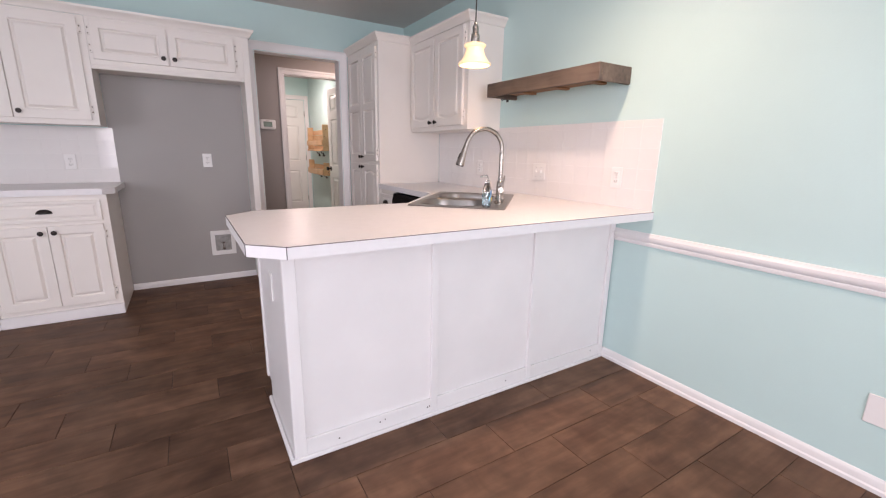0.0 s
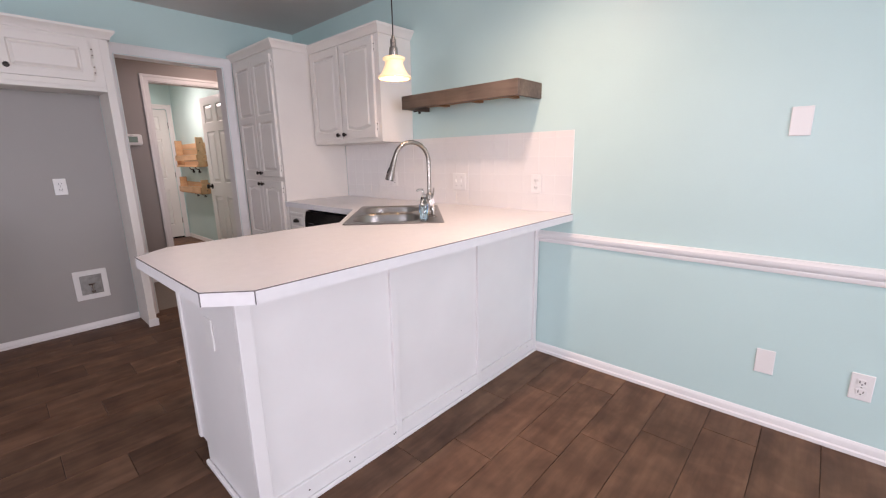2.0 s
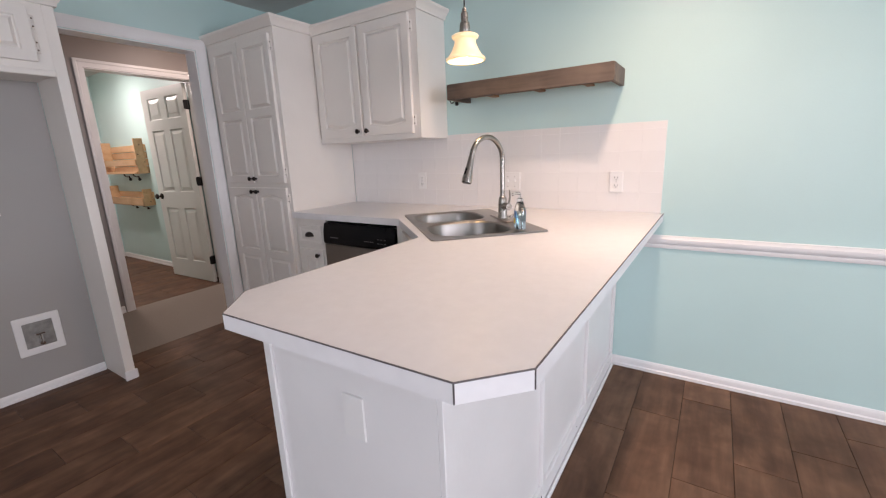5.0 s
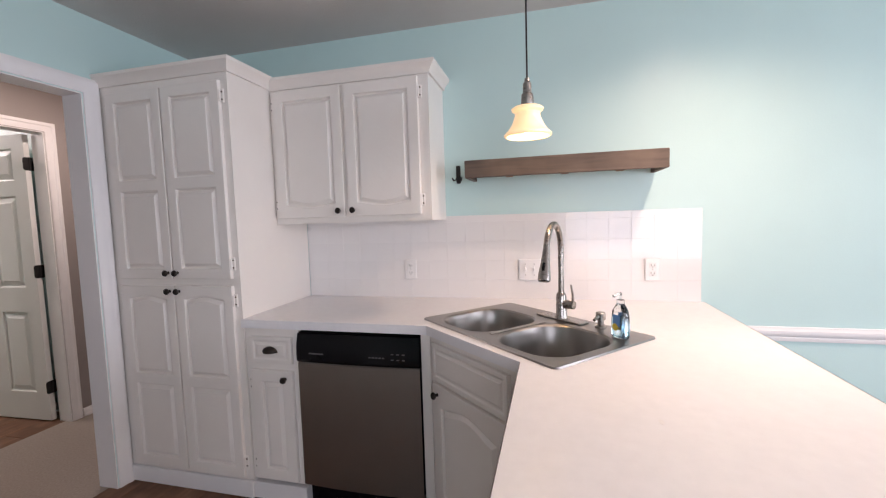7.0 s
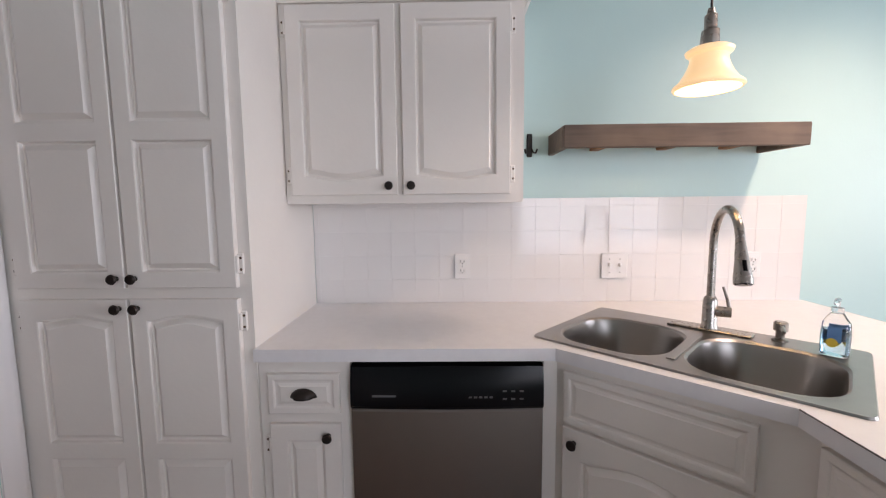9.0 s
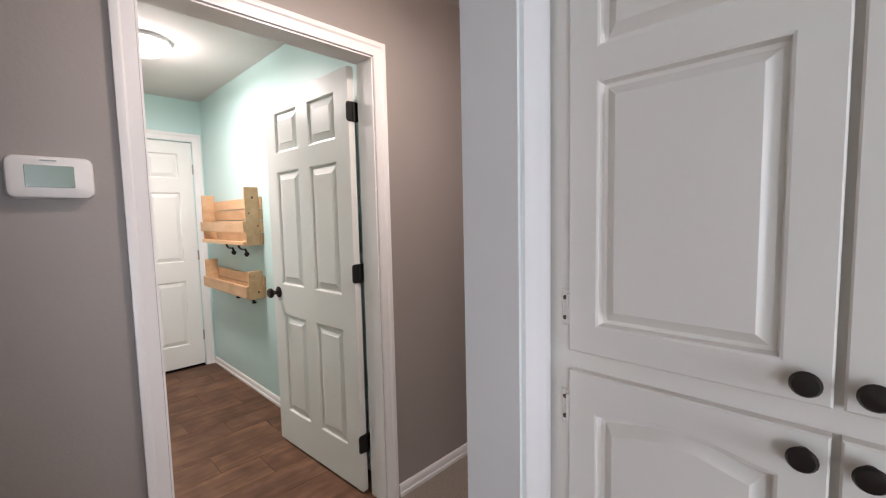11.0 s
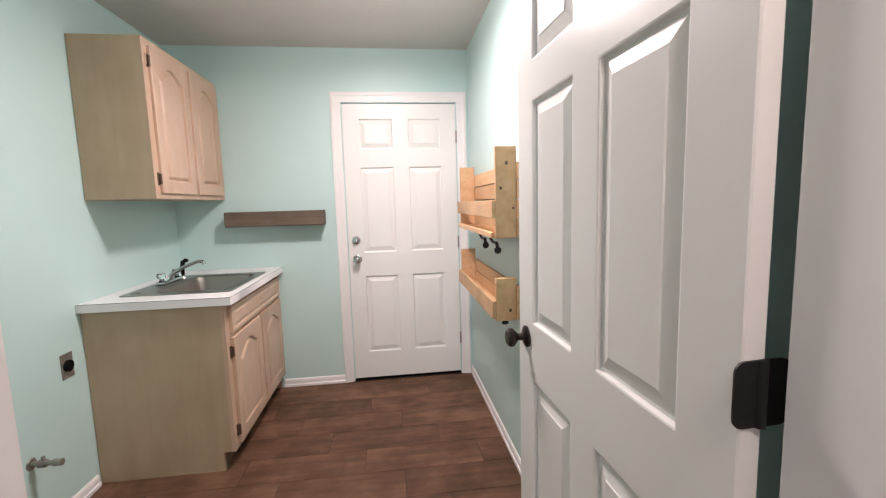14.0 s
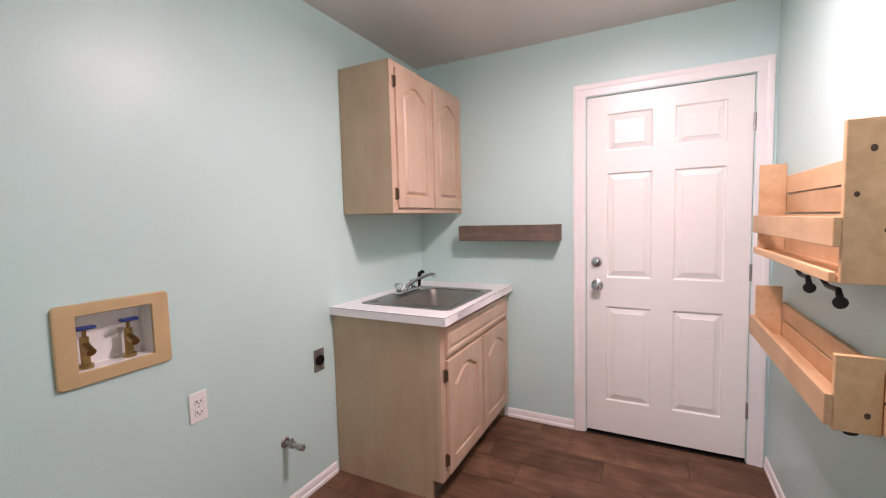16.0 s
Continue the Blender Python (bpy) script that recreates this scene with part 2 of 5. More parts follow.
def tube(bm, pts, r, seg=12):
    """A round bar along a line of points; r may be a list."""
    pts = [Vector(p) for p in pts]
    rs = r if isinstance(r, (list, tuple)) else [r] * len(pts)
    rings = []
    side = None
    for i, p in enumerate(pts):
        d = (pts[min(i + 1, len(pts) - 1)] - pts[max(i - 1, 0)]).normalized()
        if side is None:
            side = d.orthogonal().normalized()
        side = (side - d * side.dot(d)).normalized()
        up = d.cross(side)
        rings.append([bm.verts.new(p + rs[i] * (side * math.cos(2 * math.pi * k / seg) + up * math.sin(2 * math.pi * k / seg))) for k in range(seg)])
    for a, b in zip(rings, rings[1:]):
        for k in range(seg):
            bm.faces.new([a[k], a[(k + 1) % seg], b[(k + 1) % seg], b[k]])
    bm.faces.new(rings[0][::-1])
    bm.faces.new(rings[-1])
    return bm


def prism(bm, outline, z0, z1, m=Matrix()):
    """A flat outline (x, y) pulled up from z0 to z1."""
    lo = [bm.verts.new(m @ Vector((x, y, z0))) for x, y in outline]
    hi = [bm.verts.new(m @ Vector((x, y, z1))) for x, y in outline]
    n = len(outline)
    bm.faces.new(lo[::-1])
    bm.faces.new(hi)
    for i in range(n):
        bm.faces.new([lo[i], lo[(i + 1) % n], hi[(i + 1) % n], hi[i]])
    return bm


def finish(name, bm, material, smooth=30):
    bmesh.ops.recalc_face_normals(bm, faces=bm.faces)
    if smooth:
        for f in bm.faces:
            f.smooth = True
        for e in bm.edges:
            if len(e.link_faces) == 2 and e.calc_face_angle(0) > radians(smooth):
                e.smooth = False
    me = bpy.data.meshes.new(name)
    bm.to_mesh(me)
    bm.free()
    me.materials.append(material)
    return me


def part(name, bm, material, parent, label=""):
    ob = new(name, finish(name, bm, material, 9 if name in ("door", "drawer_front", "slab") else 30))
    ob.parent = parent
    return tagged(ob, label)


def thing(name, m, label, category, group=""):
    ob = new(name)
    ob.empty_display_size = 0.1
    ob.matrix_world = m
    return tagged(ob, label, category, group)


def solid(name, bm, material, label, category="", kind="structure"):
    return tagged(new(name, finish(name, bm, material)), label, category, "", kind)


FACE_S, FACE_W, FACE_E, FACE_N = 0, -90, 90, 180  # the way a front looks, as a turn about z


def slab_front(w, h, th, cells, border=0.05, deep=1.5):
    """A door or panel, front at y=0: cells (x0, x1, z0, z1, px0, px1, pz0, pz1, arch_top, arch_low) each hold a raised field."""
    bm = bmesh.new()
    N = 12

    def loop(x0, x1, z0, z1, at, al, y):
        low = [(x0 + (x1 - x0) * i / N, z0) for i in range(N + 1)]
        top = [(x1 + (x0 - x1) * i / N, z1) for i in range(N + 1)]
        if at:
            top = [(x, z1 - at * (1 - math.sin(math.pi * i / N) ** 1.4)) for i, (x, z) in enumerate(top)]
        if al:
            low = [(x, z0 + al * (1 - math.sin(math.pi * i / N) ** 1.4)) for i, (x, z) in enumerate(low)]
        return [bm.verts.new((x, y, z)) for x, z in low + top]

    def bridge(a, b):
        for i in range(len(a)):
            j = (i + 1) % len(a)
            bm.faces.new([a[i], a[j], b[j], b[i]])

    for x0, x1, z0, z1, px0, px1, pz0, pz1, at, al in cells:
        lo = [loop(x0, x1, z0, z1, 0, 0, 0.0)]
        g = border
        for ins, y in ((0, 0.0), (0.004, 0.0015), (0.007, 0.0085 * deep), (0.013, 0.0095 * deep), (0.013 + g * 0.26, 0.0030), (0.013 + g * 0.26 + 0.003, 0.0008)):
            lo.append(loop(px0 + ins, px1 - ins, pz0 + ins, pz1 - ins, at, al, y))
        for a, b in zip(lo, lo[1:]):
            bridge(a, b)
        bm.faces.new(lo[-1])
    e = 0.0025
    vs = [[bm.verts.new(p) for p in ((0 - i, y, 0 - i), (w + i, y, 0 - i), (w + i, y, h + i), (0 - i, y, h + i))] for i, y in ((0, 0.0), (e, e), (e, th))]
    for a, b in zip(vs, vs[1:]):
        for i in range(4):
            bm.faces.new([a[i], a[(i + 1) % 4], b[(i + 1) % 4], b[i]])
    bm.faces.new(vs[-1])
    bmesh.ops.remove_doubles(bm, verts=bm.verts, dist=0.0004)
    return bm


def moved(bm, dx=0, dy=0, dz=0, m=None):
    bm.transform(m if m is not None else Matrix.Translation((dx, dy, dz)))
    return bm


def cabinet_door(parent, x, z, w, h, y=-0.019, cells=None, arch=0.0, arch_low=0.0, stile=0.05, material=None, hinge="", knob=None, hinge_mat=None):
    material = material or WHITE
    if cells is None:
        cells = [(0, w, 0, h, stile, w - stile, stile, h - stile, arch, arch_low)]
    d = part("door", moved(slab_front(w, h, 0.019, cells), x, y, z), material, parent)
    if knob:
        knob_part(d, x + knob[0], y, z + knob[1])
    if hinge:
        hx = x + w if hinge == "r" else x
        s = 1 if hinge == "r" else -1
        for hz in (z + 0.07, z + h - 0.07):
            hinge_part(d, hx, y, hz, s, hinge_mat or WHITE)
    return d


def hinge_part(parent, hx, y, hz, s, material):
    bm = bx(hx + s * 0.002, hx + s * 0.022, y + 0.011, y + 0.0195, hz - 0.032, hz + 0.032, 0.003)
    cyl(bm, (hx + s * 0.004, y + 0.007, hz - 0.026), (hx + s * 0.004, y + 0.007, hz + 0.026), 0.006, seg=10)
    h = part("hinge", bm, material, parent)
    for dz in (-0.018, 0.018):
        part("screw", cyl(bmesh.new(), (hx + s * 0.014, y + 0.012, hz + dz), (hx + s * 0.014, y + 0.0095, hz + dz), 0.0042, seg=8), ANTIQUE, h)


def knob_part(parent, x, y, z):
    m = Matrix.Translation((x, y, z)) @ Matrix.Rotation(radians(90), 4, "X")
    part("knob", lathe(bmesh.new(), [(0, 0), (0.008, 0), (0.006, 0.004), (0.006, 0.012), (0.014, 0.016), (0.016, 0.021), (0.013, 0.026), (0, 0.028)], m, 18), BRONZE, parent, "dark bronze round knob")


def cup_pull(parent, x, y, z, w=0.085):
    bm = bmesh.new()
    n, k = 14, 6
    rows = []
    for j in range(k + 1):
        a = math.pi / 2 * j / k
        rows.append([bm.verts.new((x + (w / 2) * math.cos(math.pi * i / n) * (0.72 + 0.28 * math.cos(a)), y - 0.026 * math.sin(a) * (0.25 + 0.75 * math.sin(math.pi * i / n)) - 0.001, z + 0.030 * math.sin(math.pi * i / n) * math.cos(a))) for i in range(n + 1)])
    for a, b in zip(rows, rows[1:]):
        for i in range(n):
            bm.faces.new([a[i], a[i + 1], b[i + 1], b[i]])
    bmesh.ops.remove_doubles(bm, verts=bm.verts, dist=0.0003)
    bmesh.ops.solidify(bm, geom=list(bm.faces), thickness=0.002)
    part("cup_pull", bm, BRONZE, parent, "dark bronze cup pull")


def drawer(parent, x, z, w, h, y=-0.019, pull=True, material=None):
    cells = [(0, w, 0, h, 0.014, w - 0.014, 0.014, h - 0.014, 0, 0)]
    d = part("drawer_front", moved(slab_front(w, h, 0.019, cells, 0.030, 0.55), x, y, z), material or WHITE, parent)
    if pull:
        cup_pull(d, x + w / 2, y, z + h / 2 - 0.01)
    return d


CROWN = [(0, 0), (-0.012, 0), (-0.014, 0.012), (-0.030, 0.034), (-0.040, 0.044), (-0.042, 0.058), (0, 0.058)]


def crown(parent, w, d, z, left=False, right=True, material=None):
    """Crown moulding along a front (y=0) and round its free ends."""
    bm = bmesh.new()
    loops = []
    for o, dz in CROWN:
        o = -o
        pts = []
        pts += [(-o, d), (-o, -o)] if left else [(0, -o)]
        pts += [(w + o, -o), (w + o, d)] if right else [(w, -o)]
        loops.append([bm.verts.new((x, y, z + dz)) for x, y in pts])
    for a, b in zip(loops, loops[1:] + loops[:1]):
        for i in range(len(a) - 1):
            bm.faces.new([a[i], a[i + 1], b[i + 1], b[i]])
    bm.faces.new([l[0] for l in loops])
    bm.faces.new([l[-1] for l in loops])
    part("crown_moulding", bm, material or WHITE, parent)


CASING = [(0.004, 0), (0.004, 0.008), (0.012, 0.011), (0.034, 0.012), (0.040, 0.017), (0.050, 0.018), (0.057, 0.015), (0.057, 0)]


def casing(name, x0, x1, z1, m, label, k=1.0):
    """Trim round a doorway, against a wall face at local y=0 (the front looks to -y)."""
    bm = bmesh.new()
    loops = [[bm.verts.new((x, -d, z)) for x, z in ((x0 - u, 0), (x0 - u, z1 + u), (x1 + u, z1 + u), (x1 + u, 0))] for u, d in [(u * k, d) for u, d in CASING]]
    for a, b in zip(loops, loops[1:] + loops[:1]):
        for i in range(3):
            bm.faces.new([a[i], a[i + 1], b[i + 1], b[i]])
    for k in (0, 3):
        bm.faces.new([l[k] for l in loops])
    bm.transform(m)
    return solid(name, bm, TRIM, label)


def strip(name, profile, a, b, material, label):
    """Moulding with a (out, up) profile along the floor line a to b; 'out' is to the left of the way."""
    a, b = Vector(a), Vector(b)
    d = (b - a).normalized()
    out = Vector((-d.y, d.x, 0))
    bm = bmesh.new()
    la, lb = [[bm.verts.new(p + out * o + Vector((0, 0, u))) for o, u in profile] for p in (a, b)]
    n = len(profile)
    for i in range(n):
        bm.faces.new([la[i], la[(i + 1) % n], lb[(i + 1) % n], lb[i]])
    bm.faces.new(la)
    bm.faces.new(lb)
    return solid(name, bm, material, label)


BASE = [(0, 0), (0.015, 0), (0.015, 0.016), (0.009, 0.022), (0.009, 0.044), (0.007, 0.052), (0.003, 0.059), (0, 0.060)]
RAIL = [(0, 0), (0.009, 0), (0.012, 0.006), (0.012, 0.018), (0.009, 0.021), (0.016, 0.028), (0.021, 0.040), (0.020, 0.052), (0.012, 0.060), (0.009, 0.068), (0, 0.070)]


def ring_frame(ow, oh, iw, ih, t, r, cz=0.0):
    """A flat one-piece frame, front to -y, with rounded outer corners."""
    bm = bmesh.new()
    n = 4
    def loop(w, h, rr, y, dz=0.0):
        pts = []
        for sx, sz, a0 in ((1, 1, 0), (-1, 1, 90), (-1, -1, 180), (1, -1, 270)):
            for i in range(n + 1):
                a = radians(a0 + 90 * i / n)
                pts.append(bm.verts.new((sx * (w / 2 - rr) + rr * math.cos(a), y, sz * (h / 2 - rr) + rr * math.sin(a) + dz)))
        return pts
    loops = [loop(ow, oh, r, 0.0), loop(ow, oh, r, -t + 0.003), loop(ow - 0.006, oh - 0.006, r, -t), loop(iw + 0.004, ih + 0.004, 0.004, -t, cz), loop(iw, ih, 0.003, -t + 0.002, cz), loop(iw, ih, 0.003, 0.0, cz)]
    for a, b in zip(loops, loops[1:] + loops[:1]):
        for i in range(len(a)):
            bm.faces.new([a[i], a[(i + 1) % len(a)], b[(i + 1) % len(a)], b[i]])
    return bm


def plate(name, m, kind, label):
    """A wall plate, front to local -y, centred on its origin: outlet, double switch or blank."""
    w = 0.116 if kind == "switch2" else 0.070
    t = thing(name, m, label, "wall plate" if kind == "blank" else ("light switch" if kind == "switch2" else "outlet"))
    part("cover_plate", bx(-w / 2, w / 2, -0.006, 0, -0.0575, 0.0575, 0.0025), PLASTIC, t)
    if kind == "outlet":
        for s in (-1, 1):
            r = part("receptacle", bx(-0.017, 0.017, -0.0085, -0.004, s * 0.021 - 0.014, s * 0.021 + 0.014, 0.004), PLASTIC, t)
            for bm in (bx(-0.009, -0.006, -0.0092, -0.008, s * 0.021 - 0.003, s * 0.021 + 0.007), bx(0.006, 0.009, -0.0092, -0.008, s * 0.021 - 0.003, s * 0.021 + 0.006), cyl(bmesh.new(), (0, -0.0092, s * 0.021 - 0.008), (0, -0.008, s * 0.021 - 0.008), 0.0028, seg=8)):
                part("slot", bm, SLOT, r, "dark socket slot")
    if kind == "switch2":
        for s in (-1, 1):
            part("toggle", bx(s * 0.023 - 0.005, s * 0.023 + 0.005, -0.017, -0.004, -0.004, 0.012, 0.002), PLASTIC, t)
    if kind != "blank":
        for sx in ((-0.023, 0.023) if kind == "switch2" else (0,)):
            for sz in ((-0.03, 0.03) if kind == "switch2" else (0,)):
                part("screw", cyl(bmesh.new(), (sx, -0.0072, sz), (sx, -0.005, sz), 0.003, seg=8), GREYMET, t)
    return t


# ---- structure ----
KE, KN, KW, KS, KH = 2.065, 4.25, -3.0, -3.0, 2.44   # kitchen: east, north, west, south faces and height
HN, LN, LE, LW = 5.36, 8.15, 2.02, -0.06              # hall north face; laundry north, east, west faces
D0, D1, DH = 0.60, 1.365, 2.045                       # kitchen doorway
L0, L1 = 1.062, 1.90                                   # laundry doorway
X0, X1, XH = 1.105, 1.93, 2.065                       # outer door

ground = solid("ground", bx(-60, 60, -60, 60, -0.5, -0.16), GRASS, "green lawn outside the house", "ground")
kfloor = solid("floor_kitchen", bx(KW, KE, KS, 4.31, -0.12, -0.0042), FGROUT, "brown wood-look plank tile floor with dark grout", "floor")
lfloor = solid("floor_laundry", bx(LW, LE, 5.415, LN, -0.12, -0.0042), FGROUT, "brown wood-look plank tile floor with dark grout", "floor")
hfloor = solid("floor_hall", bx(-1.5, 3.3, 4.31, 5.415, -0.12, 0.0), CARPET, "beige grey carpet in the hallway", "floor")
solid("wall_east", bx(KE, KE + 0.12, KS - 0.12, 4.31, -0.12, KH), TEAL, "pale teal painted kitchen wall", "wall")
bm = bx(KW - 0.12, D0, KN, 4.31, -0.12, KH)
box(bm, D1, KE, KN, 4.31, -0.12, KH)
box(bm, D0, D1, KN, 4.31, DH, KH)
solid("wall_north", bm, TEAL, "pale teal painted kitchen wall with a doorway", "wall")
bm = bx(-1.5, D0, 4.31, 4.37, -0.12, KH)
box(bm, D1, 3.3, 4.31, 4.37, -0.12, KH)
box(bm, D0, D1, 4.31, 4.37, DH, KH)
solid("wall_hall_south", bm, TAUPE, "taupe painted hallway wall", "wall")
bm = bx(-1.5, L0, HN, 5.415, -0.12, KH)
box(bm, L1, 3.3, HN, 5.415, -0.12, KH)
box(bm, L0, L1, HN, 5.415, DH, KH)
solid("wall_hall_north", bm, TAUPE, "taupe painted hallway wall with a doorway", "wall")
bm = bx(LW - 0.12, L0, 5.415, 5.47, -0.12, KH)
box(bm, L1, LE + 0.12, 5.415, 5.47, -0.12, KH)
box(bm, L0, L1, 5.415, 5.47, DH, KH)
solid("wall_laundry_south", bm, TEAL, "pale teal painted laundry wall", "wall")
solid("wall_hall_east", bx(3.3, 3.42, 4.31, 5.415, -0.12, KH), TAUPE, "taupe painted hallway end wall", "wall")
bm = bx(LW - 0.12, LW, 5.47, 6.066, -0.12, KH)
box(bm, LW - 0.12, LW, 6.284, LN + 0.12, -0.12, KH)
box(bm, LW - 0.12, LW, 6.066, 6.284, -0.12, 0.927)
box(bm, LW - 0.12, LW, 6.066, 6.284, 1.104, KH)
solid("wall_laundry_west", bm, TEAL, "pale teal painted laundry wall", "wall")
solid("wall_laundry_east", bx(LE, LE + 0.12, 5.47, LN + 0.12, -0.12, KH), TEAL, "pale teal painted laundry wall", "wall")
bm = bx(LW, X0, LN, LN + 0.12, -0.12, KH)
box(bm, X1, LE, LN, LN + 0.12, -0.12, KH)
box(bm, X0, X1, LN, LN + 0.12, XH, KH)
solid("wall_laundry_north", bm, TEAL, "pale teal painted laundry wall with a door", "wall")


def wall_with_window(name, along_x, face, thick, a0, a1, w0, w1, z0, z1, material=TEAL, label="pale teal painted dining wall with a window"):
    bm = bmesh.new()
    for p0, p1, q0, q1 in ((a0, w0, -0.12, KH), (w1, a1, -0.12, KH), (w0, w1, -0.12, z0), (w0, w1, z1, KH)):
        if along_x:
            box(bm, p0, p1, face, face + thick, q0, q1)
        else:
            box(bm, face, face + thick, p0, p1, q0, q1)
    return solid(name, bm, material, label, "wall")


wall_with_window("wall_west", False, KW - 0.12, 0.12, KS - 0.12, KN, -0.65, 1.75, 0.60, 2.05)
solid("wall_hall_west", bx(-1.62, -1.5, 4.31, 5.415, -0.12, KH), TAUPE, "taupe painted hallway end wall", "wall")
wall_with_window("wall_south", True, KS - 0.12, 0.12, KW, KE, -1.5, 1.1, 0.72, 2.18)


def window(name, m, w, h, columns, rows):
    t = tagged(thing(name, m, "white framed window with clear panes and daylight behind", "window"), kind="structure")
    bm = bmesh.new()
    for a in (0, w - 0.05):
        box(bm, a, a + 0.05, 0, 0.09, 0, h, 0.004)
    for a in (0, h - 0.05):
        box(bm, 0.05, w - 0.05, 0, 0.09, a, a + 0.05, 0.004)
    for i in range(1, columns):
        box(bm, w * i / columns - 0.012, w * i / columns + 0.012, 0.035, 0.06, 0.05, h - 0.05)
    for i in range(1, rows):
        box(bm, 0.05, w - 0.05, 0.036, 0.059, h * i / rows - 0.012, h * i / rows + 0.012)
    part("window_frame", bm, TRIM, t)
    p = part("pane", bx(0.05, w - 0.05, 0.045, 0.049, 0.05, h - 0.05), PANE, t)
    p.visible_shadow = False


window("window_1", pose(KW - 0.02, -0.65, 0.60, 0, 0, 90), 2.4, 1.45, 4, 3)
window("window_2", pose(1.1, KS - 0.02, 0.72, 0, 0, 180), 2.6, 1.46, 4, 3)
solid("ceiling_kitchen", bx(KW - 0.12, KE + 0.12, KS - 0.12, 4.31, KH, KH + 0.12), CEIL, "off-white textured kitchen ceiling", "ceiling")
solid("ceiling_hall", bx(-1.62, 3.42, 4.31, 5.415, KH, KH + 0.12), CEIL, "off-white hallway ceiling", "ceiling")
solid("ceiling_laundry", bx(LW - 0.12, LE + 0.12, 5.415, LN + 0.12, KH, KH + 0.12), CEIL, "off-white laundry ceiling", "ceiling")
# grey alcove paint
solid("wall_alcove", bx(-0.505, 0.468, KN - 0.003, KN + 0.01, 0.0, 1.76), GREY, "grey painted wall of the refrigerator alcove", "wall")


def lining(name, x0, x1, h, y0, y1):
    bm = bx(x0 - 0.002, x0 + 0.004, y0, y1, 0, h)
    box(bm, x1 - 0.004, x1 + 0.002, y0, y1, 0, h)
    box(bm, x0 + 0.004, x1 - 0.004, y0, y1, h - 0.004, h + 0.002)
    return solid(name, bm, TRIM, "white painted door jamb", "door frame")


lining("door_jamb_1", D0, D1, DH, KN - 0.001, 4.371)
lining("door_jamb_2", L0, L1, DH, HN - 0.001, 5.471)
casing("trim_1", D0, D1, DH, pose(0, KN, 0), "white moulded door casing", 1.35)
casing("trim_2", -D1, -D0, DH, pose(0, 4.37, 0, 0, 0, 180), "white moulded door casing")
casing("trim_3", L0, L1, DH, pose(0, HN, 0), "white moulded door casing", 1.14)
casing("trim_4", -L1, -L0, DH, pose(0, 5.47, 0, 0, 0, 180), "white moulded door casing", 1.3)
casing("trim_5", X0, X1, XH, pose(0, LN, 0), "white moulded outer door casing", 1.3)
WB = "white painted wooden baseboard"
strip("baseboard_1", BASE, (KE, KS, 0), (KE, 1.482, 0), TRIM, WB)
strip("baseboard_2", [(o, u * 0.85) for o, u in BASE], (0.466, KN - 0.003, 0), (-0.50, KN - 0.003, 0), TRIM, WB)
strip("baseboard_3", BASE, (L0 - 0.076, HN, 0), (-1.5, HN, 0), TRIM, WB)
strip("baseboard_4", BASE, (3.3, HN, 0), (L1 + 0.076, HN, 0), TRIM, WB)
strip("baseboard_5", BASE, (3.3, 4.37, 0), (3.3, HN, 0), TRIM, WB)
strip("baseboard_6", BASE, (D1 + 0.058, 4.37, 0), (3.3, 4.37, 0), TRIM, WB)
strip("baseboard_7", BASE, (LE, 5.49, 0), (LE, LN, 0), TRIM, WB)
strip("baseboard_8", BASE, (X0 - 0.076, LN, 0), (0.59, LN, 0), TRIM, WB)
strip("baseboard_9", BASE, (LW, 7.15, 0), (LW, 5.47, 0), TRIM, WB)
strip("baseboard_10", BASE, (KW, KN, 0), (KW, KS, 0), TRIM, WB)
strip("baseboard_11", BASE, (KW, KS, 0), (KE, KS, 0), TRIM, WB)
strip("chair_rail", RAIL, (KE, KS, 0.730), (KE, 1.482, 0.730), TRIM, "white moulded chair rail on the teal wall")

# ---- kitchen: peninsula, counter and sink ----
pen = thing("peninsula", pose(0, 0, 0), "white painted panelled peninsula base under the countertop", "kitchen peninsula")
# Cooler white than the cabinets: the daylight tint is put into the colour.
bm = bx(0.242, KE - 0.003, 1.494, 1.60, 0.0, 0.872)
box(bm, 0.242, 0.262, 1.60, 2.06, 0.10, 0.872)
box(bm, 0.242, 0.262, 1.60, 1.985, 0.0, 0.10)
part("body", bm, TRIM, pen)
for x0, x1 in ((0.2425, 0.290), (0.853, 0.885), (1.441, 1.473), (2.022, 2.058)):
    part("stile", bx(x0, x1, 1.479, 1.494, 0.0, 0.872, 0.002), TRIM, pen)
for x0, x1 in ((0.290, 0.853), (0.885, 1.441), (1.473, 2.022)):
    part("rail", bx(x0, x1, 1.4805, 1.494, 0.0, 0.086, 0.002), TRIM, pen)
    part("rail", bx(x0, x1, 1.4835, 1.494, 0.835, 0.872, 0.002), TRIM, pen)
part("corner_trim", bx(0.233, 0.242, 2.03, 2.06, 0.10, 0.872, 0.002), TRIM, pen)
part("shoe_moulding", bx(0.226, 2.045, 1.467, 1.479, 0.0, 0.020, 0.004), TRIM, pen)
part("shoe_moulding", bx(0.226, 0.241, 1.483, 1.985, 0.0, 0.022, 0.004), TRIM, pen)
for x, z in ((0.42, 0.045), (0.60, 0.055), (0.625, 0.06), (0.835, 0.05), (0.845, 0.052), (1.30, 0.05), (1.95, 0.06)):
    part("nail_mark", cyl(bmesh.new(), (x, 1.482, z), (x, 1.4796, z), 0.0032, seg=8), SLOT, pen, "small dark nail mark")
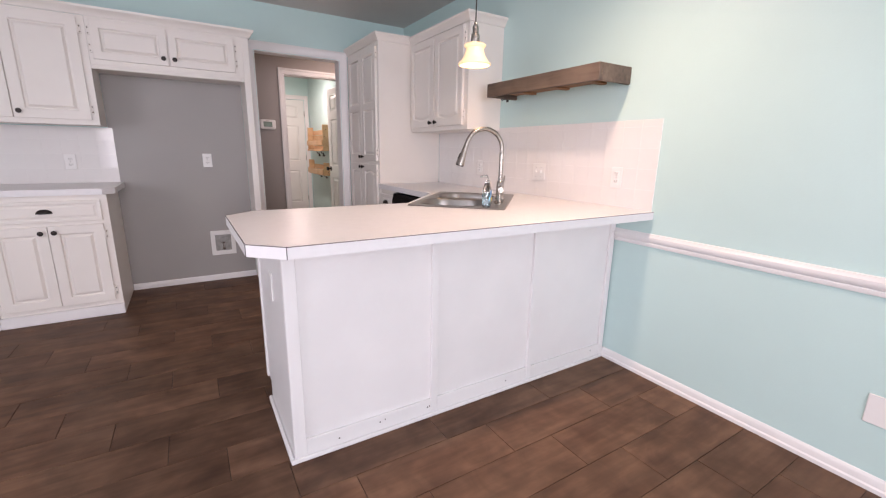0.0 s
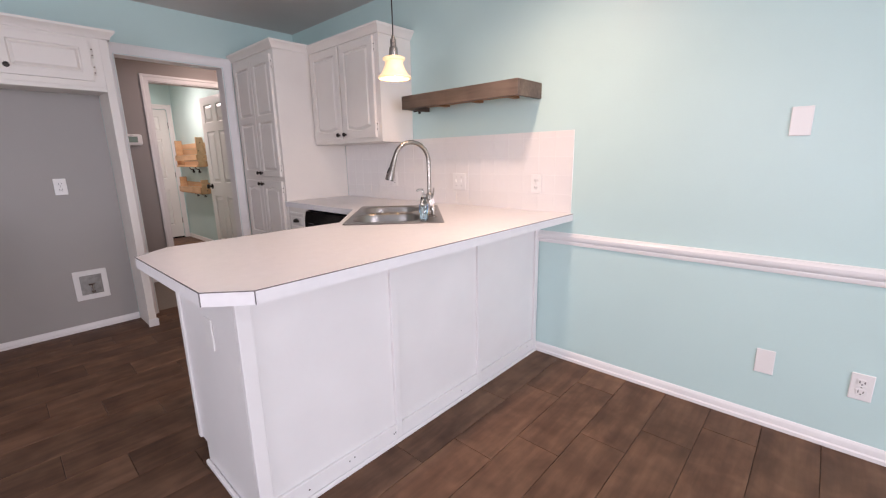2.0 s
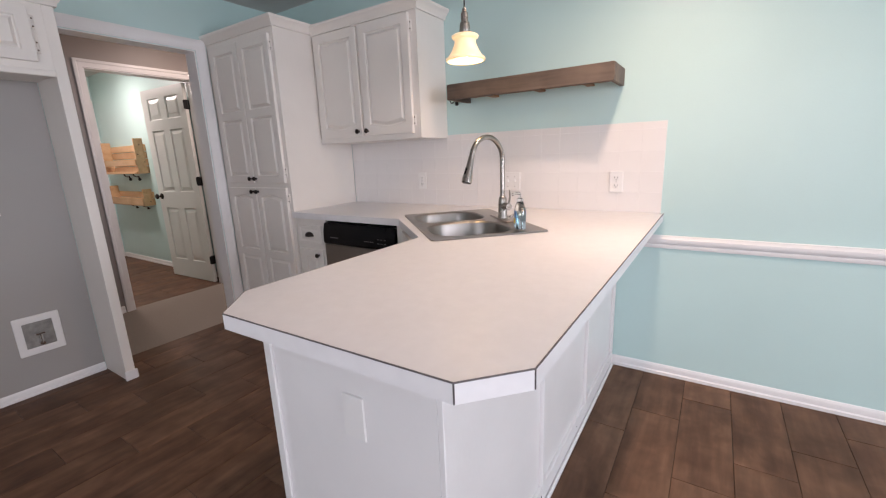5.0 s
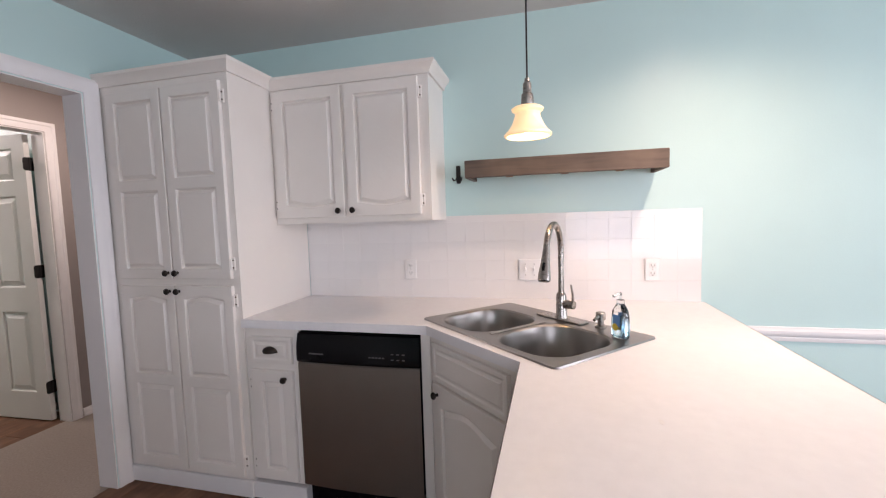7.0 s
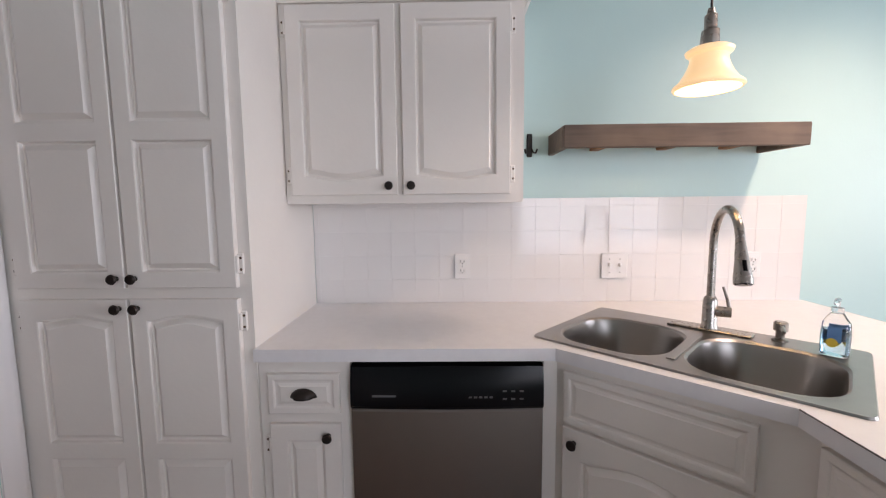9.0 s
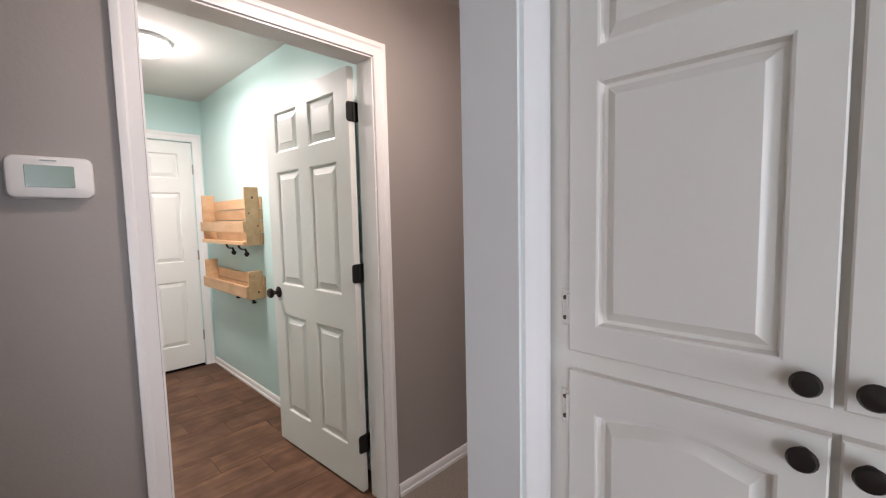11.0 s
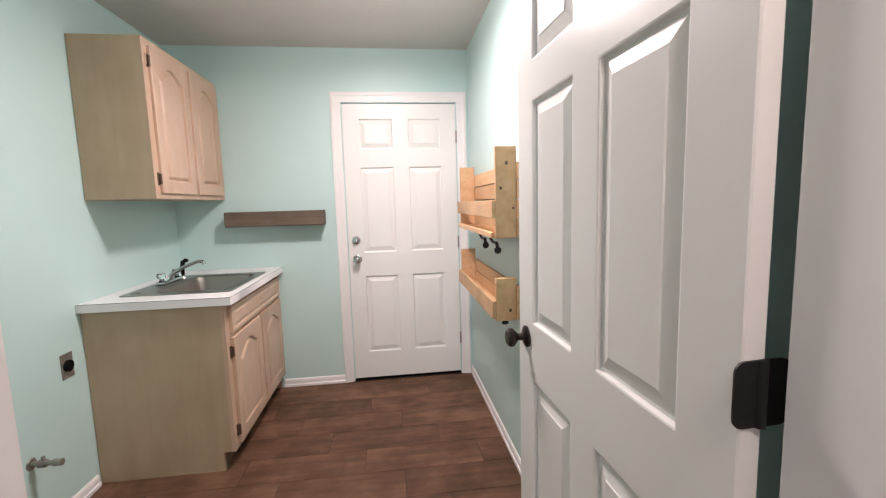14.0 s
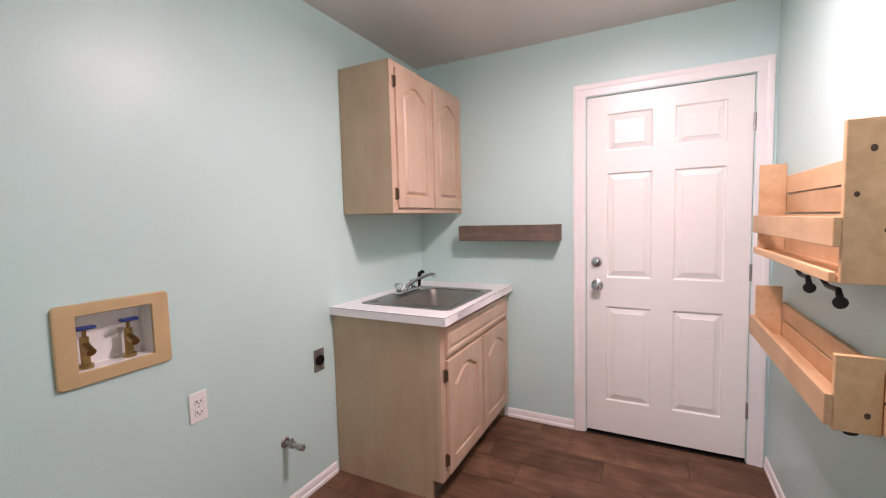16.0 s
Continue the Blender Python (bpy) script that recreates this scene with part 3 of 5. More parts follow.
plate("blank_plate", pose(0.242, 1.735, 0.66, 0, 0, -90), "blank", "white blank cover plate on the peninsula end")

top = [(0.125, 1.377), (0.229, 1.281), (KE - 0.002, 1.268), (KE - 0.002, 3.478), (1.437, 3.478), (1.437, 2.54), (1.052, 2.120), (0.246, 2.132), (0.118, 2.020)]
counter = thing("countertop", pose(0, 0, 0), "white laminate countertop with clipped corners on the peninsula", "countertop")
bm = bmesh.new()
# the slab, left open where the sink drops in
SINK = pose(1.462, 2.118, 0.0, 0, 0, -134.0)
hole = [SINK @ Vector((sx * 0.385, sy * 0.245, 0)) for sx, sy in ((-1, -1), (1, -1), (1, 1), (-1, 1))]
hole = [(p.x, p.y) for p in hole]
for z in (0.915, 0.875):
    vo = [bm.verts.new((x, y, z)) for x, y in top]
    vi = [bm.verts.new((x, y, z)) for x, y in hole]
    eo = [bm.edges.new((vo[i], vo[(i + 1) % len(vo)])) for i in range(len(vo))]
    ei = [bm.edges.new((vi[i], vi[(i + 1) % 4])) for i in range(4)]
    bmesh.ops.triangle_fill(bm, use_beauty=True, use_dissolve=False, edges=eo + ei)
    if z == 0.915:
        uo, ui = vo, vi
for a, b in ((uo, vo), (ui, vi)):
    for i in range(len(a)):
        bm.faces.new([a[i], a[(i + 1) % len(a)], b[(i + 1) % len(a)], b[i]])
part("slab", bm, LAMINATE, counter)
bm = bmesh.new()
ring = top[6:] + top[:3]
for (ax, ay), (bx_, by_) in zip(ring, ring[1:]):
    d = Vector((bx_ - ax, by_ - ay, 0)).normalized() * 0.0012
    n = Vector((d.y, -d.x, 0))
    vs = [bm.verts.new((ax, ay, 0.9153)), bm.verts.new((bx_, by_, 0.9153)), bm.verts.new((bx_ + n.x, by_ + n.y, 0.9130)), bm.verts.new((ax + n.x, ay + n.y, 0.9130))]
    bm.faces.new(vs)
    ins = Vector((-d.y, d.x, 0)) * 1.2
    vs2 = [bm.verts.new((ax, ay, 0.9154)), bm.verts.new((bx_, by_, 0.9154)), bm.verts.new((bx_ + ins.x, by_ + ins.y, 0.9154)), bm.verts.new((ax + ins.x, ay + ins.y, 0.9154))]
    bm.faces.new(vs2)
for x, y in (top[0], top[1]):
    box(bm, x - 0.0012, x + 0.0012, y - 0.0012, y + 0.0012, 0.876, 0.914)
part("edge_seam", bm, SEAM, counter, "thin dark laminate seam")
part("stain", prism(bmesh.new(), [(0.72 + 0.012 * math.cos(a * 0.6), 1.794 + 0.006 * math.sin(a * 0.6)) for a in range(10)], 0.9151, 0.9154), GROUT, counter, "small faint stain")


def rounded(w, d, r, n=6):
    pts = []
    for cx, cy, a0 in ((w / 2 - r, d / 2 - r, 0), (-w / 2 + r, d / 2 - r, 90), (-w / 2 + r, -d / 2 + r, 180), (w / 2 - r, -d / 2 + r, 270)):
        for i in range(n + 1):
            a = radians(a0 + 90 * i / n)
            pts.append((cx + r * math.cos(a), cy + r * math.sin(a)))
    return pts


def bowl(cx, cy, w, d, depth, z, r=0.07):
    bm = bmesh.new()
    loops = []
    for ins, dz, rr in ((-0.012, 0.0005, r + 0.012), (0, 0.0, r), (0.006, -0.006, r), (0.012, -0.03, r), (0.022, -depth + 0.03, r), (0.035, -depth + 0.008, r), (0.07, -depth, r * 0.7)):
        loops.append([bm.verts.new((cx + x, cy + y, z + dz)) for x, y in rounded(w - 2 * ins, d - 2 * ins, min(rr, d / 2 - ins - 0.001))])
    for a, b in zip(loops, loops[1:]):
        n = len(a)
        for i in range(n):
            bm.faces.new([a[i], a[(i + 1) % n], b[(i + 1) % n], b[i]])
    bm.faces.new(loops[-1])
    return bm


def deck(bm, w, d, z0, z1, holes):
    """A flat rim w by d with rounded openings (cx, cy, w, d, r)."""
    outer = rounded(w, d, 0.02, 3)
    loops = [[bm.verts.new((x, y, z1)) for x, y in outer]] + [[bm.verts.new((cx + x, cy + y, z1)) for x, y in rounded(hw, hd, r)] for cx, cy, hw, hd, r in holes]
    edges = [bm.edges.new((l[i], l[(i + 1) % len(l)])) for l in loops for i in range(len(l))]
    bmesh.ops.triangle_fill(bm, use_beauty=True, edges=edges)
    lo = [bm.verts.new((x * 1.006, y * 1.008, z0)) for x, y in outer]
    for i in range(len(lo)):
        bm.faces.new([loops[0][i], loops[0][(i + 1) % len(lo)], lo[(i + 1) % len(lo)], lo[i]])
    return bm


sink = thing("kitchen_sink", SINK @ Matrix.Translation((0, 0, 0.9156)), "stainless steel double bowl drop-in corner sink", "sink")
B1 = (-0.190, -0.045, 0.345, 0.375, 0.12)
B2 = (0.190, -0.045, 0.345, 0.375, 0.12)
part("rim", deck(bmesh.new(), 0.80, 0.525, 0.0, 0.006, [B1, B2]), STEEL, sink)
for cx, cy, w, d, r in (B1, B2):
    b = part("bowl", bowl(cx, cy, w, d, 0.19, 0.006, 0.12), STEEL, sink)
    part("drain", lathe(bmesh.new(), [(0, 0.003), (0.03, 0.003), (0.042, 0.006), (0.044, 0.002)], Matrix.Translation((cx, cy, -0.184)), 20), CHROME, b, "round chrome drain")
part("ridge", bx(-0.012, 0.012, -0.19, 0.10, 0.0065, 0.009, 0.0012), STEEL, sink)

# faucet, spout to the west over the bowls
FX, FY, DZ = 1.600, 1.974, 0.9216
fau = thing("kitchen_faucet", pose(FX, FY, DZ), "brushed nickel gooseneck pull-down kitchen faucet", "faucet")
part("base_plate", moved(bx(-0.125, 0.125, -0.028, 0.028, 0, 0.007, 0.003), m=pose(0, 0, 0, 0, 0, -134)), NICKEL, fau)
part("body", lathe(bmesh.new(), [(0, 0.007), (0.027, 0.007), (0.027, 0.012), (0.023, 0.020), (0.022, 0.10), (0.019, 0.112), (0.014, 0.118), (0, 0.118)]), NICKEL, fau)
sd = Vector((-0.963, 0.27, 0))
pts = [Vector((0, 0, z)) for z in (0.10, 0.17, 0.24, 0.30)]
R = 0.112
for i in range(1, 15):
    a = math.pi * 0.93 * i / 14
    pts.append(sd * (R - R * math.cos(a)) + Vector((0, 0, 0.30 + 1.02 * R * math.sin(a))))
part("spout", tube(bmesh.new(), pts, 0.0125, 14), NICKEL, fau)
e = pts[-1]
dn = (pts[-1] - pts[-2]).normalized()
bm = tube(bmesh.new(), [e, e + dn * 0.02, e + dn * 0.06, e + dn * 0.105, e + dn * 0.125], [0.0135, 0.0145, 0.018, 0.024, 0.0245], 18)
sh = part("spray_head", bm, NICKEL, fau)
part("spray_face", tube(bmesh.new(), [e + dn * 0.125, e + dn * 0.128], 0.021, 16), BLACK, sh, "black spray face")
part("spray_button", tube(bmesh.new(), [e + dn * 0.055 + sd * 0.016, e + dn * 0.085 + sd * 0.020], 0.006, 10), BLACK, sh, "black spray button")
hd = Vector((-0.55, -0.83, 0))
part("side_valve", cyl(bmesh.new(), hd * 0.015 + Vector((0, 0, 0.068)), hd * 0.062 + Vector((0, 0, 0.068)), 0.019, 0.017, 18), NICKEL, fau)
part("lever", tube(bmesh.new(), [hd * 0.055 + Vector((0, 0, 0.075)), hd * 0.045 + Vector((0.01, -0.01, 0.11)), hd * 0.030 + Vector((0.015, -0.015, 0.15))], [0.006, 0.005, 0.004], 10), NICKEL, fau)

disp = thing("soap_dispenser", pose(1.478, 1.828, DZ), "brushed nickel pump soap dispenser on the sink deck", "soap dispenser")
part("collar", lathe(bmesh.new(), [(0, 0), (0.022, 0), (0.022, 0.006), (0.012, 0.010), (0.012, 0.034), (0, 0.034)]), NICKEL, disp)
bm = lathe(bmesh.new(), [(0, 0.034), (0.019, 0.034), (0.019, 0.058), (0.015, 0.062), (0, 0.063)])
tube(bm, [(0, 0, 0.048), (-0.035, 0.02, 0.047), (-0.05, 0.03, 0.041)], 0.006, 10)
part("pump_head", bm, NICKEL, disp)

soap = thing("soap_bottle", pose(1.352, 1.775, DZ, 0, 0, 40), "clear hand soap bottle with blue liquid and pump", "soap bottle")
bm = bmesh.new()
rings = []
for w, d, z in ((0.058, 0.036, 0), (0.064, 0.042, 0.006), (0.066, 0.043, 0.06), (0.060, 0.040, 0.095), (0.034, 0.028, 0.118), (0.026, 0.026, 0.124)):
    rings.append([bm.verts.new((x, y, z)) for x, y in rounded(w, d, min(w, d) * 0.42, 4)])
for a, b in zip(rings, rings[1:]):
    for i in range(len(a)):
        bm.faces.new([a[i], a[(i + 1) % len(a)], b[(i + 1) % len(a)], b[i]])
bm.faces.new(rings[0][::-1])
bm.faces.new(rings[-1])
bot = part("bottle", bm, CLEARPL, soap)
bm = bmesh.new()
rings = []
for w, d, z in ((0.052, 0.031, 0.003), (0.060, 0.038, 0.008), (0.062, 0.039, 0.06), (0.059, 0.038, 0.075)):
    rings.append([bm.verts.new((x, y, z)) for x, y in rounded(w, d, min(w, d) * 0.42, 4)])
for a, b in zip(rings, rings[1:]):
    for i in range(len(a)):
        bm.faces.new([a[i], a[(i + 1) % len(a)], b[(i + 1) % len(a)], b[i]])
bm.faces.new(rings[0][::-1])
bm.faces.new(rings[-1])
part("liquid_soap", bm, SOAPGLASS, bot, "blue liquid soap")
bm = lathe(bmesh.new(), [(0, 0.122), (0.014, 0.122), (0.014, 0.138), (0.005, 0.14), (0.005, 0.158), (0, 0.158)])
tube(bm, [(0, 0, 0.160), (0.0, 0.020, 0.161), (0.0, 0.036, 0.155)], 0.006, 10)
part("pump", bm, CLEARPL, soap, "clear plastic pump head")
for s in (-1, 1):
    lb = part("label", bx(-0.015, 0.015, s * 0.0222 - 0.0006, s * 0.0222 + 0.0006, 0.042, 0.085), LABELB, soap, "blue and yellow paper label")
    part("label_patch", lathe(bmesh.new(), [(0, 0), (0.013, 0)], Matrix.Translation((0.004, s * 0.0232, 0.040)) @ Matrix.Rotation(radians(90), 4, "X"), 14), YELLOW, lb, "yellow fruit patch")

# ---- kitchen: east run ----
cab = thing("base_cabinet", pose(1.462, 3.474, 0, 0, 0, FACE_W), "narrow white base cabinet beside the dishwasher", "cabinet")
bm = bx(0, 0.292, 0, 0.595, 0.10, 0.872)
box(bm, 0, 0.292, 0.05, 0.595, 0, 0.10)
part("body", bm, WHITE, cab)
part("toe_kick", bx(-0.01, 0.296, -0.012, 0.05, 0.0, 0.085, 0.004), TRIM, cab)
drawer(cab, 0.035, 0.705, 0.222, 0.125)
cabinet_door(cab, 0.035, 0.115, 0.222, 0.55, hinge="l", knob=(0.185, 0.515))

dw = thing("dishwasher", pose(1.450, 3.178, 0, 0, 0, FACE_W), "stainless steel dishwasher with a black control panel", "dishwasher")
W = 0.604
part("tub", bx(0.002, W - 0.002, 0.03, 0.58, 0.10, 0.868), BLACK, dw)
bm = bmesh.new()
n = 12
rows = []
for z in (0.115, 0.12, 0.715, 0.722):
    rows.append([bm.verts.new((0.002 + (W - 0.004) * i / n, (-0.012 if 0.117 < z < 0.72 else -0.006) - 0.010 * math.sin(math.pi * i / n), z)) for i in range(n + 1)])
rows.append([bm.verts.new((v.co.x, 0.03, 0.722)) for v in rows[-1]])
rows.insert(0, [bm.verts.new((v.co.x, 0.03, 0.115)) for v in rows[0]])
for a, b in zip(rows, rows[1:]):
    for i in range(n):
        bm.faces.new([a[i], a[i + 1], b[i + 1], b[i]])
part("door", bm, BRUSHED, dw)
bm = bmesh.new()
rows = []
for z, o in ((0.724, -0.012), (0.735, -0.020), (0.80, -0.018), (0.856, -0.004), (0.862, 0.03)):
    rows.append([bm.verts.new((0.001 + (W - 0.002) * i / n, o - (0.010 if z < 0.85 else 0) * math.sin(math.pi * i / n), z)) for i in range(n + 1)])
rows.insert(0, [bm.verts.new((v.co.x, 0.03, 0.724)) for v in rows[0]])
for a, b in zip(rows, rows[1:]):
    for i in range(n):
        bm.faces.new([a[i], a[i + 1], b[i + 1], b[i]])
cp = part("control_panel", bm, BLACK, dw, "glossy black control panel")
for i in range(5):
    part("button", bx(0.37 + i * 0.016, 0.380 + i * 0.016, -0.0305, -0.027, 0.764, 0.769), MARK, cp, "small grey button mark")
for i in range(6):
    part("button", bx(0.475 + (i % 3) * 0.026, 0.487 + (i % 3) * 0.026, -0.029, -0.024, 0.758 + (i // 3) * 0.025, 0.762 + (i // 3) * 0.025), MARK, cp, "small grey button mark")
part("badge", bx(0.07, 0.145, -0.0262, -0.020, 0.766, 0.772), MARK, cp, "thin silver badge bar")
part("toe_panel", bx(0.01, W - 0.01, 0.03, 0.05, 0.01, 0.11, 0.003), BLACK, dw, "black toe panel")

SA, SB = Vector((1.447, 2.555, 0)), Vector((1.062, 2.142, 0))
ang = math.degrees(math.atan2(SB.y - SA.y, SB.x - SA.x))
LD = (SB - SA).length
inn = Vector((math.cos(radians(ang + 90)), math.sin(radians(ang + 90)), 0)) * 0.028
sc = thing("sink_cabinet", pose(SA.x + inn.x, SA.y + inn.y, 0, 0, 0, ang), "white diagonal corner cabinet under the sink", "cabinet")
part("face_frame", bx(0.0, LD, 0, 0.03, 0.10, 0.872), WHITE, sc)
part("toe_kick", bx(0.0, LD, 0.05, 0.07, 0, 0.10), WHITE, sc)
part("body", bx(0.03, LD - 0.03, 0.031, 0.40, 0.10, 0.68), WHITE, sc)
drawer(sc, 0.045, 0.690, LD - 0.09, 0.155, pull=False)
cabinet_door(sc, 0.045, 0.115, LD - 0.09, 0.555, arch=0.035, stile=0.055, hinge="r", knob=(0.036, 0.515))
part("filler", moved(bx(0, 0.035, 0, 0.02, 0.10, 0.872), m=Matrix.Translation((-0.033, 0.014, 0)) @ Matrix.Rotation(radians(24), 4, "Z")), WHITE, sc)

part("filler", moved(bx(1.454, 1.50, 2.53, 2.572, 0.10, 0.872), m=sc.matrix_world.inverted()), WHITE, sc)
pc = thing("drawer_cabinet", pose(1.04, 2.078, 0, 0, 0, FACE_N), "white peninsula cabinet with drawers and cup pulls", "cabinet")
w = 0.775
bm = bx(0, w, 0, 0.45, 0.10, 0.872)
box(bm, 0, w, 0.06, 0.45, 0, 0.10)
part("body", bm, WHITE, pc)
drawer(pc, 0.02, 0.70, 0.34, 0.145)
drawer(pc, 0.02, 0.42, 0.34, 0.255)
drawer(pc, 0.02, 0.125, 0.34, 0.27)
drawer(pc, 0.40, 0.70, 0.34, 0.145)
cabinet_door(pc, 0.40, 0.125, 0.34, 0.55, arch=0.03, hinge="r", knob=(0.03, 0.51))

part("filler", prism(bmesh.new(), [(-0.045, -0.048), (0.0, 0.0), (0.0, 0.05), (-0.06, 0.03)], 0.0, 0.872), WHITE, pc)
# pantry
pan = thing("pantry_cabinet", pose(1.452, 4.248, 0, 0, 0, FACE_W), "tall white pantry cabinet with four panelled doors", "pantry")
w, d = 0.772, 0.605
bm = bx(0, w, 0, d, 0.09, 2.09)
box(bm, 0.0, w, 0.03, d, 0, 0.09)
part("body", bm, WHITE, pan)
part("baseboard", bx(-0.0, w + 0.002, -0.012, 0.03, 0.0, 0.088, 0.004), TRIM, pan)
crown(pan, w, 0.30, 2.09, False, True)
gap = 0.014
dwid = (w - 0.095 - gap) / 2
for i in range(2):
    x = 0.055 + i * (dwid + gap)
    hz = "r" if i else "l"
    kx = 0.022 if i else dwid - 0.022
    s = 0.045
    h = 0.935
    mid = 0.47
    cabinet_door(pan, x, 1.115, dwid, h, cells=[(0, dwid, 0, mid, s, dwid - s, s, mid - s * 0.55, 0, 0), (0, dwid, mid, h, s, dwid - s, mid + s * 0.55, h - s, 0.0, 0)], hinge=hz, knob=(kx, 0.028))
    h = 0.96
    cabinet_door(pan, x, 0.115, dwid, h, cells=[(0, dwid, 0, mid, s, dwid - s, s, mid - s * 0.55, 0, 0), (0, dwid, mid, h, s, dwid - s, mid + s * 0.55, h - s, 0.018, 0)], hinge=hz, knob=(kx, h - 0.025))

# upper cabinet
uc = thing("wall_cabinet", pose(1.762, 3.474, 1.367, 0, 0, FACE_W), "white two door wall cabinet above the dishwasher", "cabinet")
w = 0.888
part("body", bx(0, w, 0, KE - 1.764, 0, 0.725), WHITE, uc)
crown(uc, w, KE - 1.764, 0.715, False, True)
dwid = 0.390
for i in range(2):
    x = 0.028 + i * (dwid + 0.026)
    cabinet_door(uc, x, 0.034, dwid, 0.668, arch=0.0, arch_low=0.018, stile=0.047, hinge="r" if i else "l", knob=(0.028 if i else dwid - 0.028, 0.03))

# backsplash sheets, with their tiles laid on them at the end of the file
bs_east = solid("backsplash_east", bx(KE - 0.004, KE, 1.283, 3.4758, 0.915, 1.385), GROUT, "white glazed square tile backsplash", "backsplash")
bs_north = solid("backsplash_north", bx(-2.2, -0.478, KN - 0.004, KN, 0.915, 1.335), GROUT, "white glazed square tile backsplash", "backsplash")

# wooden wall shelf, a hollow box open below
shelf = thing("wall_shelf", pose(1.81, 2.425, 1.570, 0, 0, FACE_W), "dark weathered wooden floating shelf on the teal wall", "shelf")
w, d = 0.928, KE - 1.81 - 0.001
part("front_board", bx(0, w, 0, 0.022, 0, 0.086, 0.003), BARN, shelf)
for x0 in (0, w - 0.022):
    part("end_board", bx(x0, x0 + 0.022, 0.022, d, 0, 0.086, 0.003), BARN, shelf)
part("top_board", bx(0.022, w - 0.022, 0.022, d, 0.062, 0.084, 0.002), BARN, shelf)
part("underside", bx(0.022, w - 0.022, 0.022, d, 0.030, 0.046, 0.002), RAWWOOD, shelf, "raw reddish brown underside board")
for x in (0.18, 0.47, 0.74):
    part("bracket_arm", bx(x, x + 0.04, 0.024, d, 0.017, 0.030, 0.003), RAWWOOD, shelf)

hk = thing("wall_hook", pose(KE, 2.508, 1.565, 0, 0, FACE_W), "small black double wall hook", "hook")
part("back_plate", bx(-0.012, 0.012, -0.006, 0, 0.0, 0.10, 0.004), BLACKM, hk)
for s in (-1, 1):
    part("prong", tube(bmesh.new(), [(s * 0.006, -0.006, 0.04), (s * 0.014, -0.022, 0.018), (s * 0.022, -0.036, 0.014), (s * 0.026, -0.044, 0.03)], 0.004, 8), BLACKM, hk)

# pendant lamp
PX, PY = 1.47, 2.10
pend = thing("pendant_light", pose(PX, PY, 0), "hanging pendant lamp with amber glass bell shade, lit", "pendant light")
part("cord", cyl(bmesh.new(), (0, 0, 1.90), (0, 0, KH - 0.02), 0.0035, seg=8), BLACKM, pend, "thin dark cord")
part("canopy", lathe(bmesh.new(), [(0, KH), (0.06, KH), (0.058, KH - 0.012), (0.02, KH - 0.026), (0, KH - 0.028)]), NICKEL, pend)
part("socket", lathe(bmesh.new(), [(0, 1.915), (0.009, 1.914), (0.011, 1.900), (0.017, 1.894), (0.017, 1.858), (0.023, 1.852), (0.026, 1.812), (0.024, 1.804), (0, 1.804)]), NICKEL, pend, "bronze nickel lamp socket")
prof = [(0.028, 1.818), (0.052, 1.815), (0.063, 1.806), (0.060, 1.796), (0.050, 1.788), (0.049, 1.775), (0.054, 1.755), (0.064, 1.728), (0.078, 1.702), (0.092, 1.688), (0.094, 1.680), (0.088, 1.673)]
prof = [(r, 1.687 + (z - 1.673) * 0.82) for r, z in prof]
prof += [(r - 0.004, z + 0.001) for r, z in prof[::-1]]
part("shade", lathe(bmesh.new(), prof, seg=36), SHADE, pend, "amber alabaster glass bell shade")
part("bulb", lathe(bmesh.new(), [(0, 1.700), (0.016, 1.706), (0.026, 1.724), (0.024, 1.742), (0.013, 1.768), (0.012, 1.806), (0, 1.806)]), DOME, pend, "lit warm bulb")

kl = thing("downlight", pose(1.27, 1.272, KH), "round recessed kitchen ceiling downlight, lit", "downlight")
part("trim_ring", lathe(bmesh.new(), [(0.066, 0.0), (0.066, -0.002), (0.072, -0.006), (0.092, -0.004), (0.095, 0.0)]), TRIM, kl)
part("lens", lathe(bmesh.new(), [(0, -0.003), (0.066, -0.003)]), DOME, kl, "lit round lens")
# Unseen fitting, added to go with the hall's fill lights.
hl = thing("ceiling_light", pose(1.75, 4.66, KH), "added unseen hallway ceiling lamp with a lit bulb", "ceiling light")
part("base", lathe(bmesh.new(), [(0, 0), (0.12, 0), (0.12, -0.012), (0.112, -0.014), (0, -0.014)]), TRIM, hl)
part("bulb", lathe(bmesh.new(), [(0, -0.016), (0.014, -0.016), (0.014, -0.05), (0.028, -0.085), (0.028, -0.095), (0, -0.12)]), DOME, hl, "lit bulb").visible_shadow = False


def east(y, z, off=0.0):
    return pose(KE - off, y, z, 0, 0, FACE_W)


plate("outlet", east(2.806, 1.083, 0.0085), "outlet", "white duplex outlet on the tiled backsplash")
plate("light_switch", east(2.123, 1.080, 0.0085), "switch2", "white double toggle switch on the tiled backsplash")
plate("outlet", east(1.509, 1.080, 0.0085), "outlet", "white duplex outlet on the tiled backsplash")
plate("blank_plate", east(0.318, 1.365), "blank", "white blank cover plate high on the teal wall")
plate("blank_plate", east(0.310, 0.312), "blank", "white blank cover plate below the chair rail")
plate("outlet", east(-0.005, 0.305), "outlet", "white duplex outlet below the chair rail")

